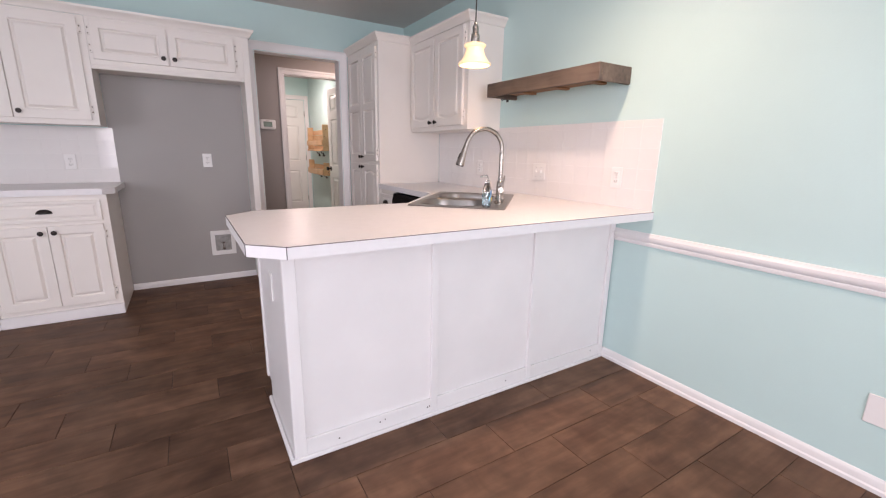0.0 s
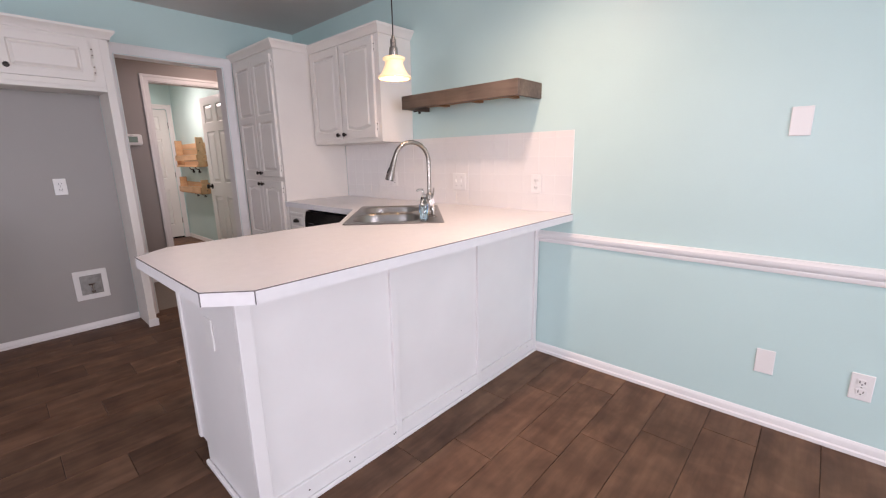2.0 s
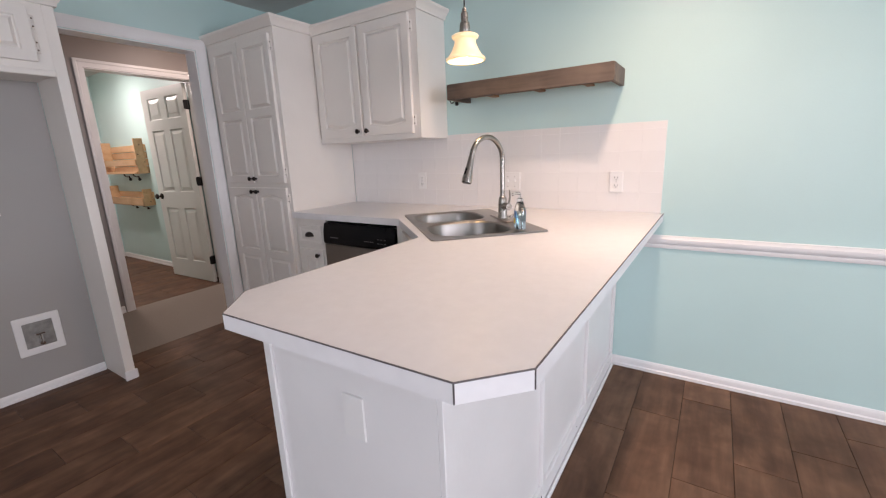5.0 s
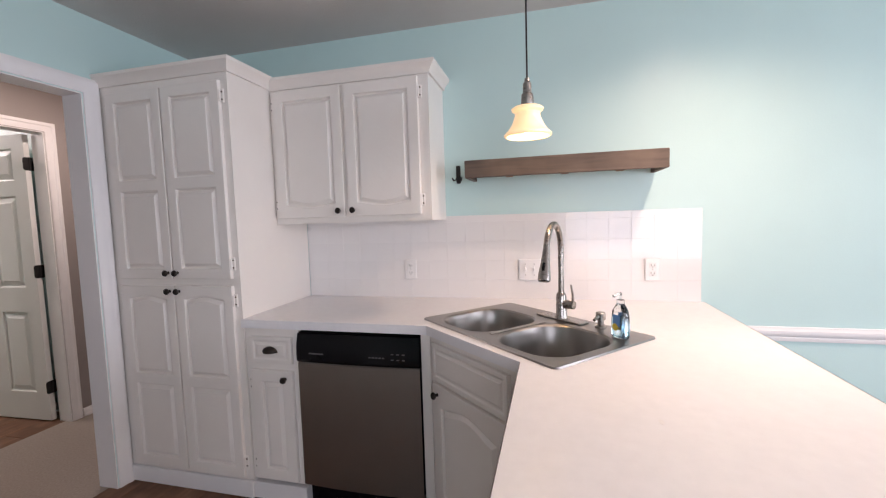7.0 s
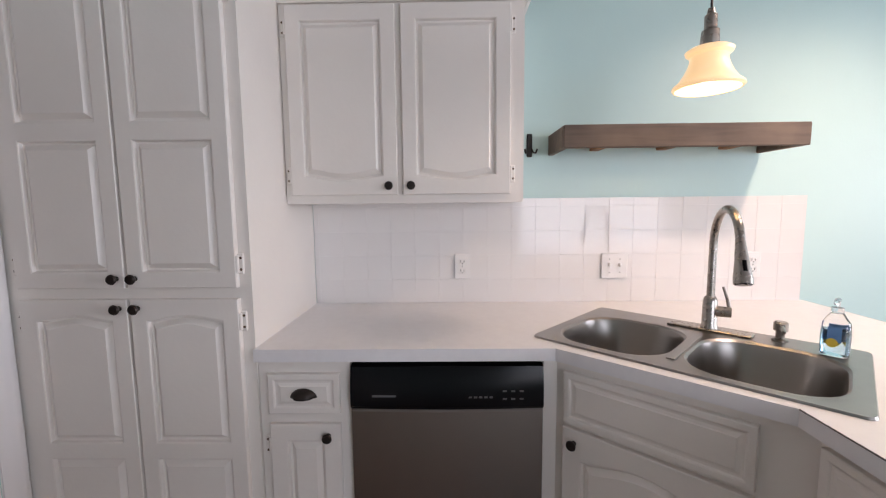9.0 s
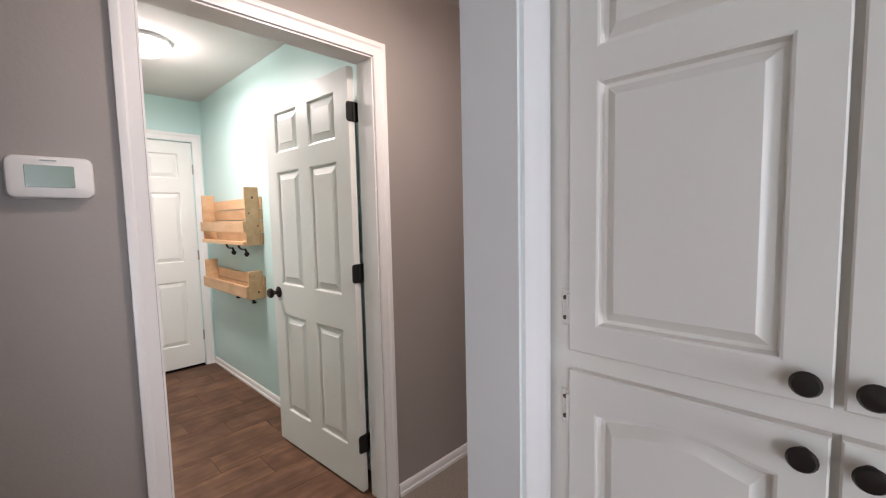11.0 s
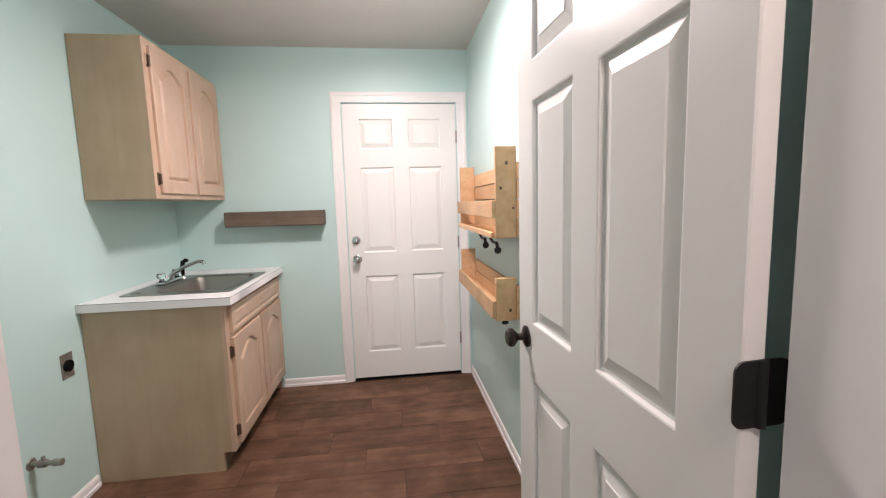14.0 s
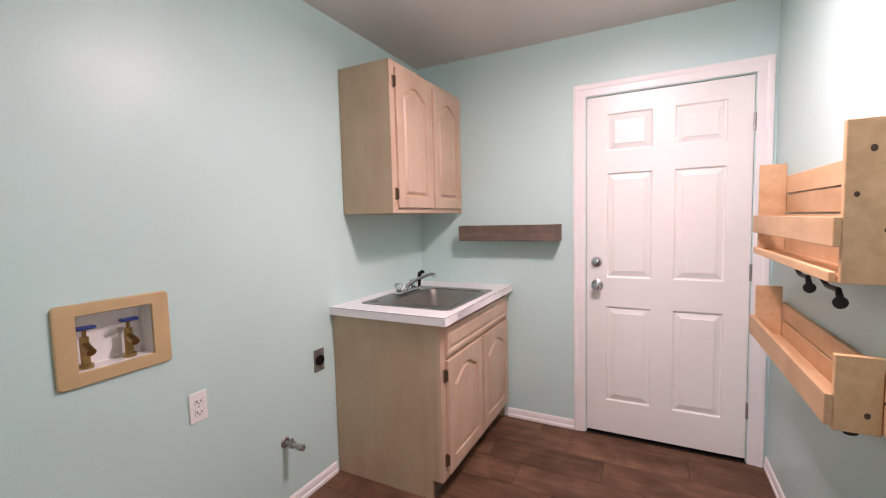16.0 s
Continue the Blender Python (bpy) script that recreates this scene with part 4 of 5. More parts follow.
# ---- kitchen: north run and alcove ----
for i, x in enumerate((-1.160, -1.820)):
    w = 0.655
    c = thing("base_cabinet", pose(x, 3.668, 0), "white base cabinet with a drawer and two doors", "cabinet", "north base cabinets")
    bm = bx(0, w, 0, 0.578, 0.10, 0.872)
    box(bm, 0, w, 0.02, 0.578, 0, 0.10)
    part("body", bm, WHITE, c)
    part("toe_kick", bx(0, w + 0.003, -0.010, 0.02, 0.0, 0.075, 0.004), TRIM, c)
    drawer(c, 0.03, 0.70, 0.585, 0.135)
    dwid = 0.2875
    cabinet_door(c, 0.03, 0.115, dwid, 0.555, hinge="l", knob=(dwid - 0.03, 0.515), stile=0.05)
    cabinet_door(c, 0.0275 + dwid + 0.01, 0.115, dwid, 0.555, hinge="r", knob=(0.03, 0.515), stile=0.05)
    u = thing("wall_cabinet", pose(x, 3.938, 1.342), "white wall cabinet with a panelled door", "cabinet", "north wall cabinets")
    part("body", bx(0, w - 0.002, 0, KN - 3.940, 0, 0.72), WHITE, u)
    cabinet_door(u, 0.215, 0.035, 0.395, 0.665, hinge="r", knob=(0.028, 0.04), stile=0.055)
    cabinet_door(u, 0.02, 0.035, 0.185, 0.665, hinge="l", stile=0.045)
nc = thing("countertop", pose(0, 0, 0), "white laminate countertop with a clipped corner", "countertop")
part("slab", prism(bmesh.new(), [(-1.82, KN - 0.005), (-1.82, 3.632), (-0.52, 3.632), (-0.455, 3.70), (-0.455, KN - 0.005)], 0.875, 0.915), LAMINATE, nc)
oc = thing("fridge_cabinet", pose(-0.505, 3.938, 1.735), "white cabinet above the empty refrigerator alcove", "cabinet")
w = 0.975
part("body", bx(0, w, 0, KN - 3.940, 0, 0.328), WHITE, oc)
cabinet_door(oc, 0.025, 0.055, 0.437, 0.25, hinge="l", knob=(0.41, 0.045), stile=0.045)
cabinet_door(oc, 0.475, 0.055, 0.437, 0.25, hinge="r", knob=(0.03, 0.045), stile=0.045)
part("bottom_moulding", bx(0, w, -0.014, 0.012, -0.012, 0.018, 0.004), WHITE, oc)
fp = thing("crown_moulding", pose(-1.82, 3.938, 0), "white crown moulding along the cabinet tops", "moulding")
crown(fp, 1.82 + 0.52, KN - 3.94, 2.063, False, True)
pp = thing("end_panel", pose(0, 0, 0), "white full height end panel beside the alcove", "panel")
part("panel", bx(0.470, 0.520, 3.938, KN - 0.001, 0.0, 2.063, 0.002), WHITE, pp)
part("base_trim", bx(0.462, 0.530, 3.926, 3.938, 0.0, 0.06, 0.004), TRIM, pp)
plate("outlet", pose(0.153, KN - 0.003, 1.09), "outlet", "white duplex outlet on the grey alcove wall")
plate("outlet", pose(-0.763, KN - 0.0085, 1.075), "outlet", "white duplex outlet on the tiled backsplash")
wbx = thing("water_supply_box", pose(0.211, KN - 0.003, 0.348), "white refrigerator water box with a valve, drawn flat", "supply box")
part("frame", ring_frame(0.200, 0.226, 0.130, 0.148, 0.007, 0.006), PLASTIC, wbx)
# Flat grey sheet on the wall face; there is no opening behind it.
part("back", bx(-0.068, 0.068, -0.0015, -0.0002, -0.077, 0.077), GREYMET, wbx, "flat grey sheet in place of the recess")
bm = cyl(bmesh.new(), (0, -0.002, -0.05), (0, -0.03, -0.05), 0.012, seg=12)
cyl(bm, (0, -0.022, -0.05), (0, -0.022, 0.0), 0.009, seg=12)
box(bm, -0.022, 0.022, -0.028, -0.018, 0.0, 0.012, 0.003)
part("valve", bm, CHROME, wbx, "small chrome valve")

# ---- hall ----
th = thing("thermostat", pose(0.848, HN, 1.472), "white rounded wall thermostat with a grey display", "thermostat")
part("back_plate", bx(-0.075, 0.075, -0.010, 0, -0.055, 0.055, 0.004), PLASTIC, th)
bm = bmesh.new()
rings = []
for s, y in ((1.0, -0.008), (1.0, -0.020), (0.96, -0.028), (0.88, -0.031)):
    rings.append([bm.verts.new((x * s * (1 + 0.05 * math.cos(z / 0.06)), y, z * s * (1 + 0.10 * math.cos(x / 0.05)))) for x, z in rounded(0.165, 0.105, 0.016, 4)])
for a, b in zip(rings, rings[1:]):
    for i in range(len(a)):
        bm.faces.new([a[i], a[(i + 1) % len(a)], b[(i + 1) % len(a)], b[i]])
bm.faces.new(rings[0][::-1])
bm.faces.new(rings[-1])
part("cover", bm, PLASTIC, th)
part("display", bx(-0.05, 0.045, -0.0325, -0.030, -0.026, 0.030, 0.001), LCD, th, "grey green display")
part("logo_bar", bx(-0.02, 0.012, -0.0335, -0.030, 0.041, 0.044), GREYMET, th)

# ---- laundry: doors ----
PX0, PX1, PX2, PX3 = 0.109, 0.355, 0.463, 0.709


def six_panel(w, h, top=1.59):
    k = w / 0.818
    zs = ((0.0, 0.875, 0.20, 0.79), (0.875, 1.652, 0.963, top), (1.652, h, 1.715, 1.935))
    cells = []
    for c0, c1, p0, p1 in zs:
        cells.append((0, w / 2, c0, c1, PX0 * k, PX1 * k, p0, p1, 0, 0))
        cells.append((w / 2, w, c0, c1, PX2 * k, PX3 * k, p0, p1, 0, 0))
    return cells


def knob_set(parent, x, y, z, material, way=-1, label="round door knob"):
    m = Matrix.Translation((x, y, z)) @ Matrix.Rotation(radians(90 if way < 0 else -90), 4, "X")
    part("knob", lathe(bmesh.new(), [(0, 0), (0.033, 0), (0.033, 0.005), (0.026, 0.009), (0.012, 0.012), (0.011, 0.030), (0.018, 0.036), (0.028, 0.046), (0.029, 0.056), (0.022, 0.064), (0, 0.066)], m, 24), material, parent, label)


od = tagged(thing("door_1", pose(X0 + 0.004, LN + 0.004, 0.022), "closed white six panel outer door with chrome lock", "door"), kind="structure")
wd = X1 - X0 - 0.008
slab = part("slab", slab_front(wd, 2.036, 0.04, six_panel(wd, 2.036), 0.105, 1.25), DOORW, od)
knob_set(slab, 0.058, 0.0, 0.918, CHROME, -1, "satin chrome door knob")
part("deadbolt", lathe(bmesh.new(), [(0, 0), (0.033, 0), (0.033, 0.006), (0.027, 0.016), (0.022, 0.018), (0, 0.018)], Matrix.Translation((0.056, 0, 1.058)) @ Matrix.Rotation(radians(90), 4, "X"), 24), CHROME, slab, "satin chrome deadbolt")
for z in (0.27, 1.02, 1.80):
    part("hinge", cyl(bmesh.new(), (wd + 0.003, -0.006, z - 0.045), (wd + 0.003, -0.006, z + 0.045), 0.006, seg=10), GREYMET, slab)
part("sweep", bx(0, wd, -0.002, 0.04, -0.018, 0.0), BLACK, od, "black door sweep")
solid("threshold", bx(X0, X1, LN - 0.01, LN + 0.12, -0.002, 0.004), BRONZE, "dark metal door threshold")

idr = tagged(thing("door_2", pose(1.900, 5.507, 0.012, 0, 0, 92.5), "open white six panel interior door with black hardware", "door"), kind="structure")
wd, thk = 0.81, 0.035
bm = slab_front(wd, 2.024, thk / 2, six_panel(wd, 2.024, 1.61), 0.125, 1.25)
b2 = slab_front(wd, 2.024, thk / 2, six_panel(wd, 2.024, 1.61), 0.125, 1.25)
b2.transform(Matrix.Translation((wd, thk, 0)) @ Matrix.Rotation(math.pi, 4, "Z"))
me = bpy.data.meshes.new("tmp")
b2.to_mesh(me)
b2.free()
bm.from_mesh(me)
bpy.data.meshes.remove(me)
slab = part("slab", bm, DOORW, idr)
knob_set(slab, wd - 0.062, thk, 0.912, BRONZE, 1, "dark bronze door knob")
knob_set(slab, wd - 0.062, 0.0, 0.912, BRONZE, -1, "dark bronze door knob")
for z in (0.24, 1.076, 1.825):
    bm = bmesh.new()
    prism(bm, rounded(0.084, 0.09, 0.014, 3), 0, 0.003, Matrix.Translation((-0.003, 0.006, z)) @ Matrix.Rotation(radians(-90), 4, "Y") @ Matrix.Rotation(radians(90), 4, "Z"))
    cyl(bm, (-0.006, 0.008, z - 0.045), (-0.006, 0.008, z + 0.045), 0.007, seg=12)
    part("hinge", bm, BLACKM, slab, "black hinge")

# ---- laundry: cabinets ----
lu = thing("laundry_wall_cabinet", pose(0.268, 7.292, 1.402, 0, 0, FACE_E), "pickled oak two door wall cabinet", "cabinet")
w = LN - 7.292 - 0.002
part("body", bx(0, w, 0, 0.325, 0, 0.78, 0.001), OAKSIDE, lu, "tan veneer cabinet box")
part("face_frame", bx(-0.001, w, -0.004, 0.0, 0, 0.78, 0.001), OAK, lu)
dwid = 0.372
for i in range(2):
    x = 0.045 + i * (dwid + 0.035)
    cabinet_door(lu, x, 0.03, dwid, 0.715, arch=0.055, stile=0.058, material=OAK, hinge="r" if i else "l", hinge_mat=ANTIQUE)

lc = thing("laundry_base_cabinet", pose(0.588, 7.168, 0, 0, 0, FACE_E), "pickled oak laundry sink base cabinet", "cabinet")
w = LN - 7.168 - 0.002
part("face_frame", bx(0, w, 0, 0.02, 0.10, 0.872), OAK, lc)
part("side_panel", moved(prism(bmesh.new(), [(0.02, 0.10), (0.06, 0.10), (0.06, 0.0), (0.645, 0.0), (0.645, 0.872), (0.02, 0.872)], 0, 0.02), m=Matrix(((0, 0, 1, 0), (1, 0, 0, 0), (0, 1, 0, 0), (0, 0, 0, 1)))), OAKSIDE, lc, "tan veneer side panel")
part("side_panel", bx(w - 0.02, w, 0.02, 0.645, 0.0, 0.872), OAK, lc)
part("bottom_panel", bx(0.02, w - 0.02, 0.02, 0.64, 0.10, 0.118), OAK, lc)
part("toe_kick", bx(0.02, w, 0.06, 0.075, 0.0, 0.10), BARN, lc, "dark recessed toe kick")
drawer(lc, 0.05, 0.715, w - 0.09, 0.13, pull=False, material=OAK)
dwid = (w - 0.09 - 0.03) / 2
for i in range(2):
    cabinet_door(lc, 0.05 + i * (dwid + 0.03), 0.125, dwid, 0.56, arch=0.06, stile=0.06, material=OAK, hinge="r" if i else "l", hinge_mat=ANTIQUE)
lct = thing("laundry_countertop", pose(0, 0, 0), "white laminate countertop on the laundry sink cabinet", "countertop")
sx0, sx1, sy0, sy1 = 0.085, 0.565, 7.305, 7.885
bm = bmesh.new()
for a in ((LW + 0.002, 0.632, 7.145, sy0), (LW + 0.002, 0.632, sy1, LN - 0.002), (LW + 0.002, sx0, sy0, sy1), (sx1, 0.632, sy0, sy1)):
    box(bm, *a, 0.872, 0.912)
bmesh.ops.remove_doubles(bm, verts=bm.verts, dist=0.0005)
part("slab", bm, LAMINATE, lct)
bm = bx(0.6318, 0.6326, 7.145, LN - 0.002, 0.9105, 0.9125)
box(bm, LW + 0.002, 0.632, 7.1444, 7.1452, 0.9105, 0.9125)
part("edge_seam", bm, SEAM, lct)
ls = thing("laundry_sink", pose((sx0 + sx1) / 2 - 0.012, (sy0 + sy1) / 2, 0.912, 0, 0, 90), "stainless steel single bowl laundry sink", "sink")
LB = (0.0, -0.045, 0.50, 0.37, 0.05)
part("rim", deck(bmesh.new(), 0.62, 0.54, 0.0, 0.005, [LB]), STEEL, ls)
b = part("bowl", bowl(*LB[:4], 0.17, 0.005, 0.05), STEEL, ls)
part("drain", lathe(bmesh.new(), [(0, 0.003), (0.03, 0.003), (0.042, 0.006), (0.044, 0.002)], Matrix.Translation((0, -0.045, -0.164)), 20), CHROME, b)
part("hole_cover", lathe(bmesh.new(), [(0, 0.012), (0.02, 0.011), (0.026, 0.005), (0, 0.005)], Matrix.Translation((-0.25, 0.22, 0))), STEEL, ls)
lf = thing("laundry_faucet", pose(0.115, 7.64, 0.917, 0, 0, 0), "chrome laundry faucet with two clear knob handles", "faucet")
part("base", bx(-0.026, 0.026, -0.11, 0.11, 0, 0.022, 0.01, 3), CHROME, lf)
part("spout", tube(bmesh.new(), [(0, 0, 0.02), (0.01, 0.0, 0.045), (0.07, 0.02, 0.085), (0.15, 0.04, 0.115), (0.175, 0.046, 0.112), (0.18, 0.047, 0.095)], [0.014, 0.013, 0.010, 0.009, 0.011, 0.011], 12), CHROME, lf)
for s in (-1, 1):
    hnd = part("handle", lathe(bmesh.new(), [(0, 0.022), (0.014, 0.022), (0.010, 0.034), (0.020, 0.04), (0.024, 0.055), (0.020, 0.068), (0, 0.07)], Matrix.Translation((0, s * 0.085, 0)), 12), CLEARPL, lf, "clear plastic knob handle")
sp = thing("side_sprayer", pose(0.115, 7.80, 0.917), "black sink side sprayer", "sprayer")
part("holder", lathe(bmesh.new(), [(0, 0), (0.022, 0), (0.018, 0.012), (0.012, 0.018), (0, 0.018)]), CHROME, sp)
part("sprayer", tube(bmesh.new(), [(0, 0, 0.018), (0, 0, 0.07), (0.006, 0, 0.10), (0.022, 0, 0.112), (0.036, 0, 0.106)], [0.010, 0.012, 0.014, 0.012, 0.010], 12), BLACK, sp)

ls2 = thing("laundry_shelf", pose(0.302, 8.022, 1.213), "dark weathered wooden floating shelf in the laundry", "shelf")
w, d = 0.655, LN - 8.022 - 0.001
part("front_board", bx(0, w, 0, 0.02, 0, 0.102, 0.003), BARN, ls2)
for x0 in (0, w - 0.02):
    part("end_board", bx(x0, x0 + 0.02, 0.02, d, 0, 0.102, 0.003), BARN, ls2)
part("top_board", bx(0.02, w - 0.02, 0.02, d, 0.080, 0.100, 0.002), BARN, ls2)
part("underside", bx(0.02, w - 0.02, 0.02, d, 0.02, 0.038, 0.002), BARN, ls2)


# pine pallet shelves on the east wall: local x runs north, front to the west
def hook(parent, y, z0):
    bm = tube(bmesh.new(), [(0, y + 0.075, z0), (0, y + 0.06, z0 - 0.022), (0, y + 0.02, z0 - 0.036), (0, y - 0.03, z0 - 0.036), (0, y - 0.065, z0 - 0.034), (0, y - 0.078, z0 - 0.05), (0, y - 0.080, z0 - 0.07)], [0.008, 0.007, 0.007, 0.007, 0.008, 0.009, 0.008], 10)
    lathe(bm, [(0, -0.006), (0.016, -0.006), (0.018, 0.004), (0, 0.010)], Matrix.Translation((0, y - 0.082, z0 - 0.068)) @ Matrix.Rotation(radians(90), 4, "X"), 14)
    return bm


def knot_marks(parent, pts):
    for x, z, r in pts:
        bm = lathe(bmesh.new(), [(0, 0.0008), (r * 0.6, 0.0007), (r, 0.0)], Matrix.Translation((x, 0.0, z)) @ Matrix.Rotation(radians(90), 4, "X") @ Matrix.Diagonal((1, 1.25, 1, 1)), 10)
        part("knot", bm, KNOT, parent, "dark round knot")


def pallet_shelf(z, end_h, far_h, back, front_z0, front_z1, hooks, y0, y1, label):
    t = thing("pallet_shelf", pose(LE, y0, z), label, "shelf", "pine wall shelves")
    L = y1 - y0
    near = part("end_board", bx(-0.118, -0.020, 0.0, 0.018, 0, end_h, 0.002), PINE, t)
    knot_marks(near, [(-0.065, end_h * 0.82, 0.0075), (-0.093, end_h * 0.55, 0.006), (-0.035, end_h * 0.33, 0.005)] if end_h > 0.3 else [(-0.05, 0.05, 0.007)])
    part("end_board", bx(-0.118, -0.020, L - 0.018, L, 0, far_h, 0.002), PINE, t)
    for a, b in back:
        part("back_slat", bx(-0.019, -0.001, -0.012, L + 0.012, a, b, 0.002), PINE, t)
    part("bottom_board", bx(-0.116, -0.021, 0.019, L - 0.019, 0.0, 0.017, 0.002), PINE, t)
    part("front_rail", bx(-0.137, -0.119, -0.002, L + 0.002, front_z0, front_z1, 0.002), PINE, t)
    if front_z0 > 0.05:
        part("lower_rail", bx(-0.136, -0.119, 0.02, L - 0.02, 0.0, 0.028, 0.002), PINE, t)
    for i, (hy, dz) in enumerate(hooks):
        b = hook(t, hy, -0.001)
        b.transform(Matrix.Translation((-0.08 if z > 1 else -0.05, 0, 0)) @ Matrix.Diagonal((1, 1, 1 if z > 1 else 0.55, 1)))
        part("coat_hook", b, BLACKM, t, "black iron coat hook")


pallet_shelf(1.172, 0.415, 0.40, ((0.005, 0.085), (0.092, 0.175), (0.182, 0.262), (0.268, 0.345)), 0.095, 0.172, ((0.20, 0), (0.46, 0)), 6.895, 7.865, "pine pallet wall shelf with black coat hooks")
pallet_shelf(0.778, 0.205, 0.240, ((0.005, 0.085), (0.092, 0.165)), 0.012, 0.098, ((0.18, 0), (0.50, 0)), 6.905, 7.875, "low pine wall shelf with a front rail")

# washing machine supply box
wm = thing("washer_supply_box", pose(LW, 6.175, 1.013, 0, 0, FACE_E), "tan recessed washing machine supply box with valves", "supply box")
part("frame", ring_frame(0.320, 0.250, 0.211, 0.172, 0.012, 0.014, 0.0025), TANBOX, wm)
part("back", bx(-0.1085, 0.1085, 0.066, 0.07, -0.0855, 0.0905), PLASTIC, wm, "stained white recess")
bm = bx(-0.1085, -0.1055, -0.002, 0.066, -0.0855, 0.0905)
box(bm, 0.1055, 0.1085, -0.002, 0.066, -0.085, 0.0905)
box(bm, -0.1055, 0.1055, -0.002, 0.066, 0.087, 0.0905)
box(bm, -0.1055, 0.1055, -0.002, 0.066, -0.0855, -0.082)
part("recess_side", bm, PLASTIC, wm, "stained white recess side")
for x in (-0.072, 0.048):
    bm = cyl(bmesh.new(), (x, 0.03, -0.085), (x, 0.03, 0.015), 0.012, seg=12)
    cyl(bm, (x, 0.03, -0.01), (x, -0.012, -0.028), 0.013, seg=12)
    cyl(bm, (x, 0.03, -0.085), (x, 0.03, -0.07), 0.02, seg=12)
    cyl(bm, (x, 0.03, 0.015), (x, 0.025, 0.04), 0.006, seg=8)
    v = part("valve", bm, BRASS, wm, "brass valve")
    bm = bmesh.new()
    box(bm, x - 0.026, x + 0.026, 0.004, 0.034, 0.040, 0.050, 0.004)
    part("valve_handle", bm, BLUEPL, v, "blue plastic handle")
plate("outlet", pose(LW, 6.419, 0.678, 0, 0, FACE_E), "outlet", "white duplex outlet on the laundry wall")
dr = thing("dryer_outlet", pose(LW, 7.055, 0.655, 0, 0, FACE_E), "metal dryer outlet plate with a black socket", "outlet")
part("cover_plate", bx(-0.036, 0.036, -0.004, 0, -0.058, 0.058, 0.002), GREYMET, dr)
part("socket", cyl(bmesh.new(), (0, -0.014, 0), (0, -0.003, 0), 0.026, seg=20), BLACK, dr, "black round socket")
gv = thing("gas_valve", pose(LW, 6.815, 0.335, 0, 0, FACE_E), "grey metal gas pipe stub with a valve", "gas valve")
bm = cyl(bmesh.new(), (0, 0.0, 0), (0, -0.09, 0), 0.010, seg=12)
cyl(bm, (0, -0.03, 0), (0, -0.055, 0), 0.017, seg=8)
cyl(bm, (0, -0.085, 0), (0, -0.115, 0), 0.015, seg=8)
part("pipe", bm, GREYMET, gv)
part("flange", lathe(bmesh.new(), [(0, 0.004), (0.022, 0.004), (0.026, 0.0)], Matrix.Rotation(radians(90), 4, "X")), GREYMET, gv)
part("lever", bx(-0.006, 0.006, -0.052, -0.040, 0.014, 0.03, 0.002), GREYMET, gv)

cl = thing("ceiling_light", pose(1.37, 6.91, KH), "round flush ceiling lamp with a lit dome", "ceiling light")
part("base", lathe(bmesh.new(), [(0, 0), (0.15, 0), (0.15, -0.02), (0.142, -0.022), (0, -0.022)]), TRIM, cl)
part("dome", lathe(bmesh.new(), [(0.138, -0.022), (0.13, -0.05), (0.10, -0.075), (0.05, -0.09), (0, -0.094)]), DOME, cl, "lit frosted glass dome").visible_shadow = False


# ---- wall tiles ----
def slate(name, w, h, t, e):
    """One flat piece w by h, its face up, with a slight edge."""
    bm = bmesh.new()
    loops = [[bm.verts.new((x, y, z)) for x, y in ((-w / 2 + i, -h / 2 + i), (w / 2 - i, -h / 2 + i), (w / 2 - i, h / 2 - i), (-w / 2 + i, h / 2 - i))] for i, z in ((0, 0), (0, t - e), (e, t))]
    for a, b in zip(loops, loops[1:]):
        for k in range(4):
            bm.faces.new([a[k], a[(k + 1) % 4], b[(k + 1) % 4], b[k]])
    bm.faces.new(loops[-1])
    return bm


sizes = {}


def piece(name, parent, m, w, h, t, e, material):
    key = (name, round(w, 3), round(h, 3), material.name)
    if key not in sizes:
        sizes[key] = finish(name, slate(name, w, h, t, e), material, 0)
    ob = new(name, sizes[key])
    ob.parent = parent
    ob.matrix_world = m
    return ob


P = 0.1085
G = 0.0009
wob = random.Random(4)


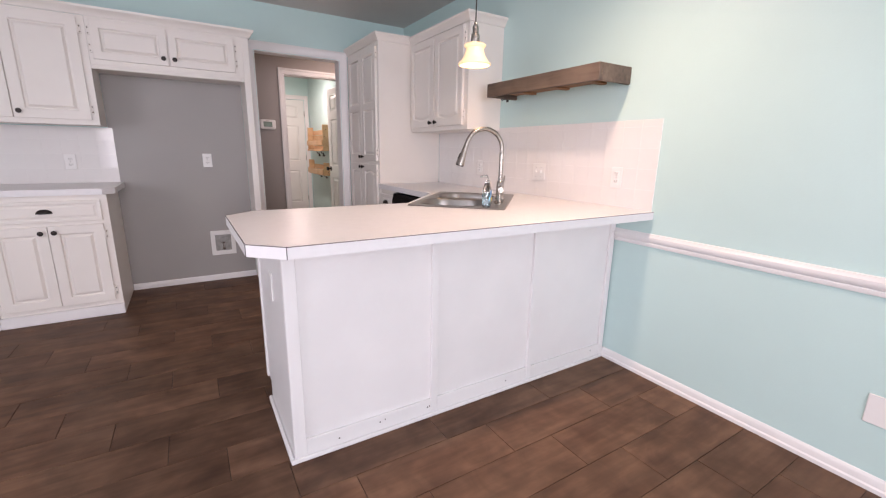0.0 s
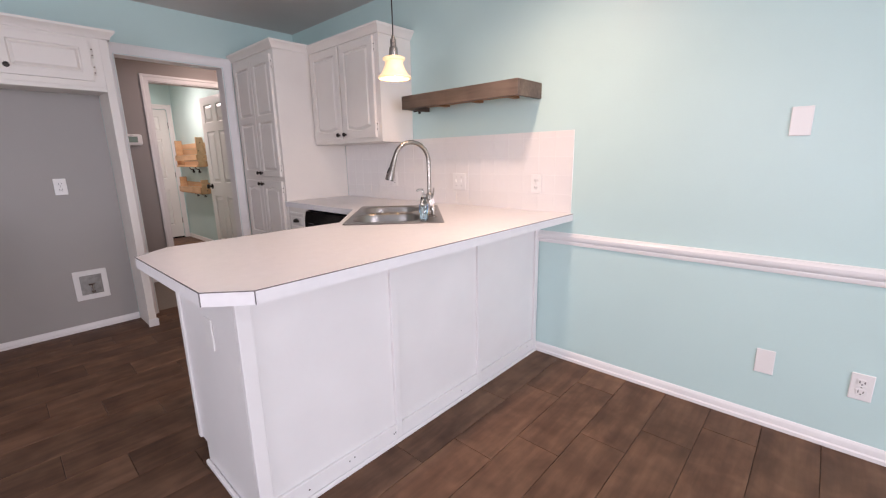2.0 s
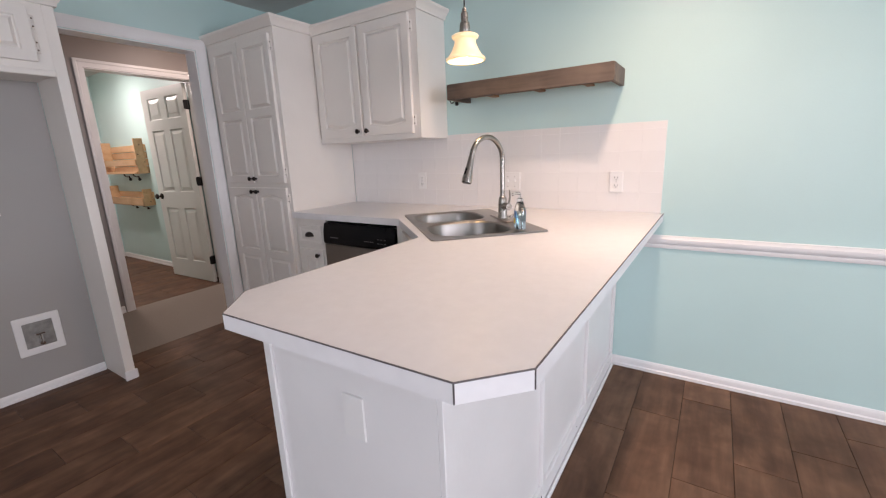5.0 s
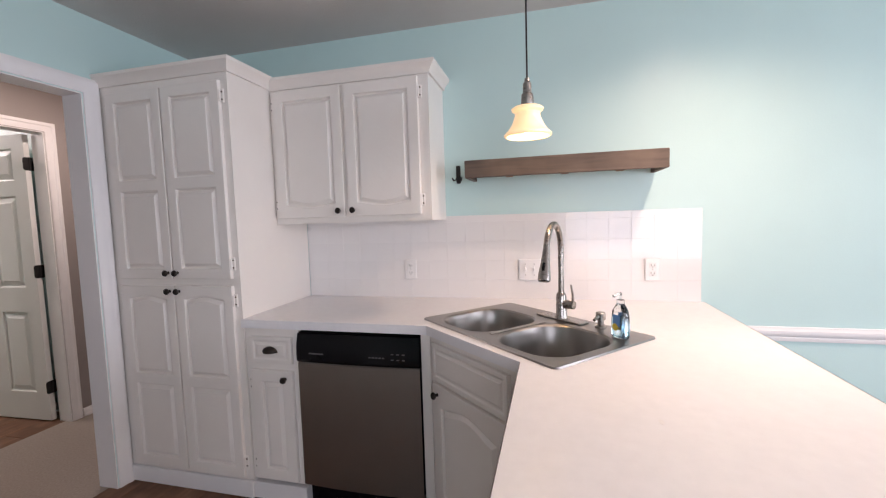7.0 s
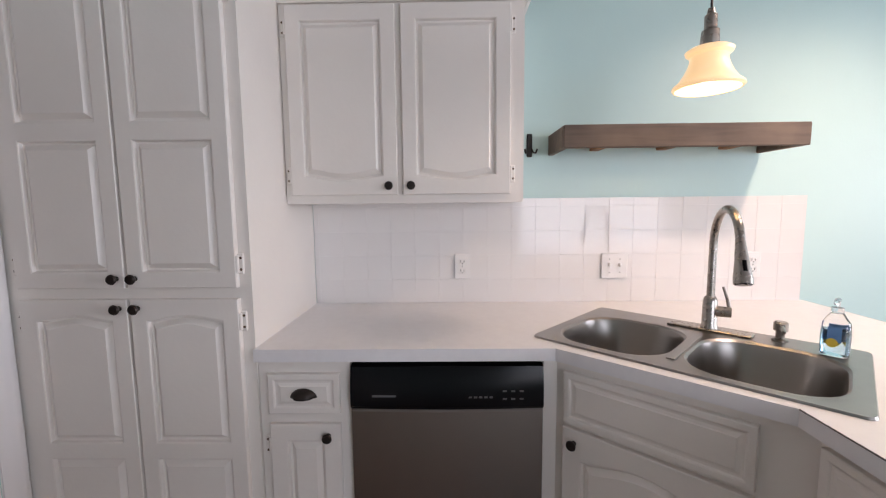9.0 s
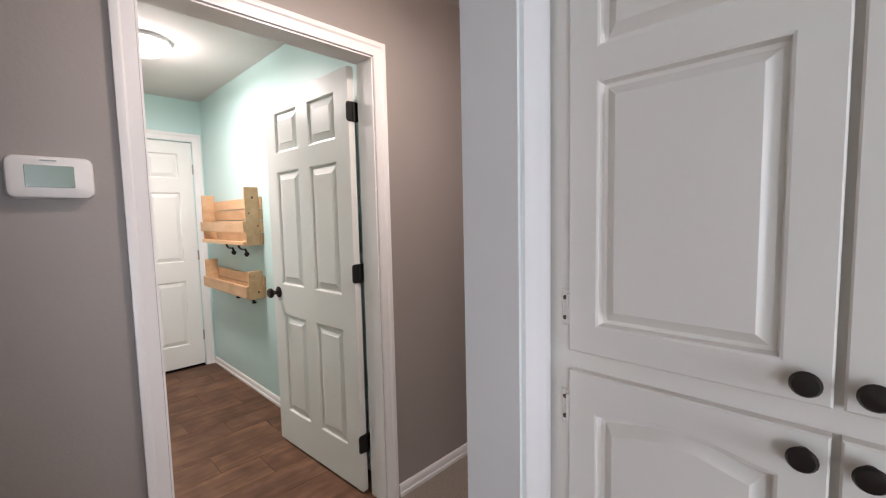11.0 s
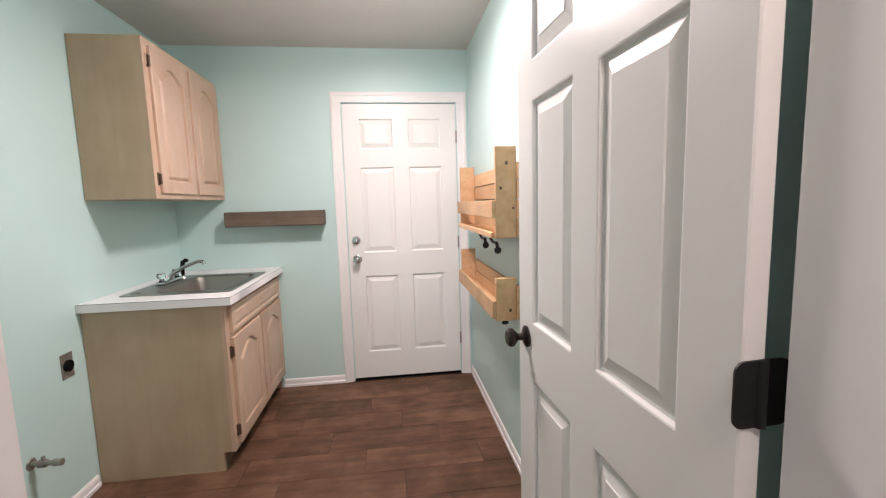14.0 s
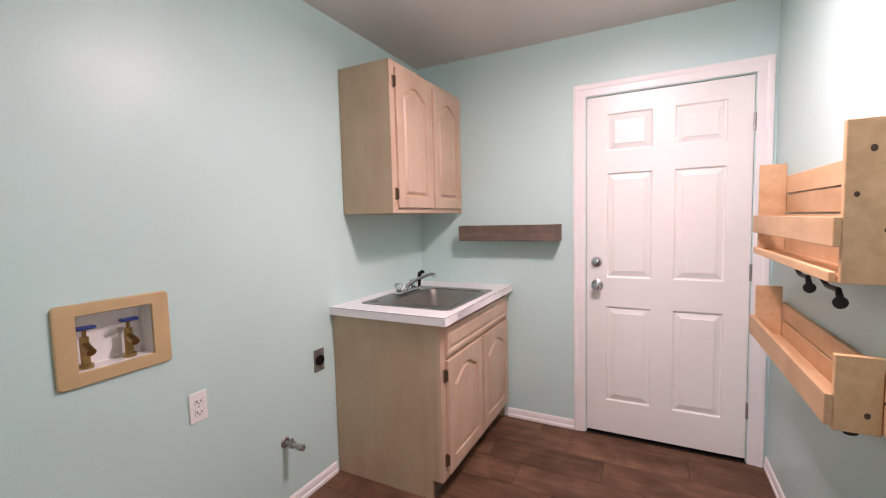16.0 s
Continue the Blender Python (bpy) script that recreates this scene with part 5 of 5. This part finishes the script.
def tile_field(parent, length, height, place):
    """Square tiles from the right end and the bottom; place(u, v, tilt) gives the pose."""
    u = 0.0
    while u < length - 0.004:
        w = min(P, length - u)
        v = 0.0
        while v < height - 0.004:
            h = min(P, height - v)
            tilt = (wob.uniform(-0.25, 0.25), wob.uniform(-0.25, 0.25))
            if w > 0.012 and h > 0.012:
                piece("tile", parent, place(u + w / 2, v + h / 2, tilt), w - G, h - G, 0.0012, 0.0005, TILEW)
            v += P
        u += P


tile_field(bs_east, 3.4758 - 1.283, 0.470, lambda u, v, k: pose(KE - 0.004, 1.283 + u, 0.915 + v, 90, 0, -90) @ pose(0, 0, 0, k[0], k[1], 0))
tile_field(bs_north, 1.35, 0.420, lambda u, v, k: pose(-0.478 - u, KN - 0.004, 0.915 + v, 90, 0, 0) @ pose(0, 0, 0, k[0], k[1], 0))

# ---- floor tiles, laid in thirds ----
TL, TW, JG = 0.6125, 0.2045, 0.0022


def plank_field(parent, x0, x1, y0, y1):
    rows0, rows1 = math.floor((y0 - 1.507) / TW), math.ceil((y1 - 1.507) / TW)
    rest = bmesh.new()
    for r in range(rows0, rows1):
        ya, yb = max(y0, 1.507 + r * TW), min(y1, 1.507 + (r + 1) * TW)
        if yb - ya < 0.02:
            continue
        start = 0.018 - r * TL / 3
        c0, c1 = math.floor((x0 - start) / TL), math.ceil((x1 - start) / TL)
        for c in range(c0, c1):
            xa, xb = max(x0, start + c * TL), min(x1, start + (c + 1) * TL)
            if xb - xa < 0.02:
                continue
            m = pose((xa + xb) / 2, (ya + yb) / 2, -0.0045 + wob.uniform(-0.0004, 0.0004))
            if xb > -1.3 and yb > -0.8:
                piece("plank", parent, m, xb - xa - JG, yb - ya - JG, 0.0045, 0.0012, PLANK)
            else:
                b = slate("plank", xb - xa - JG, yb - ya - JG, 0.0045, 0.0012)
                b.transform(m)
                me = bpy.data.meshes.new("tmp")
                b.to_mesh(me)
                b.free()
                rest.from_mesh(me)
                bpy.data.meshes.remove(me)
    if len(rest.verts):
        tagged(part("far_planks", rest, PLANK, parent, "brown wood-look floor tiles"), kind="stuff")
    else:
        rest.free()


plank_field(kfloor, KW, KE, KS, 4.31)
plank_field(lfloor, LW, LE, 5.415, LN)
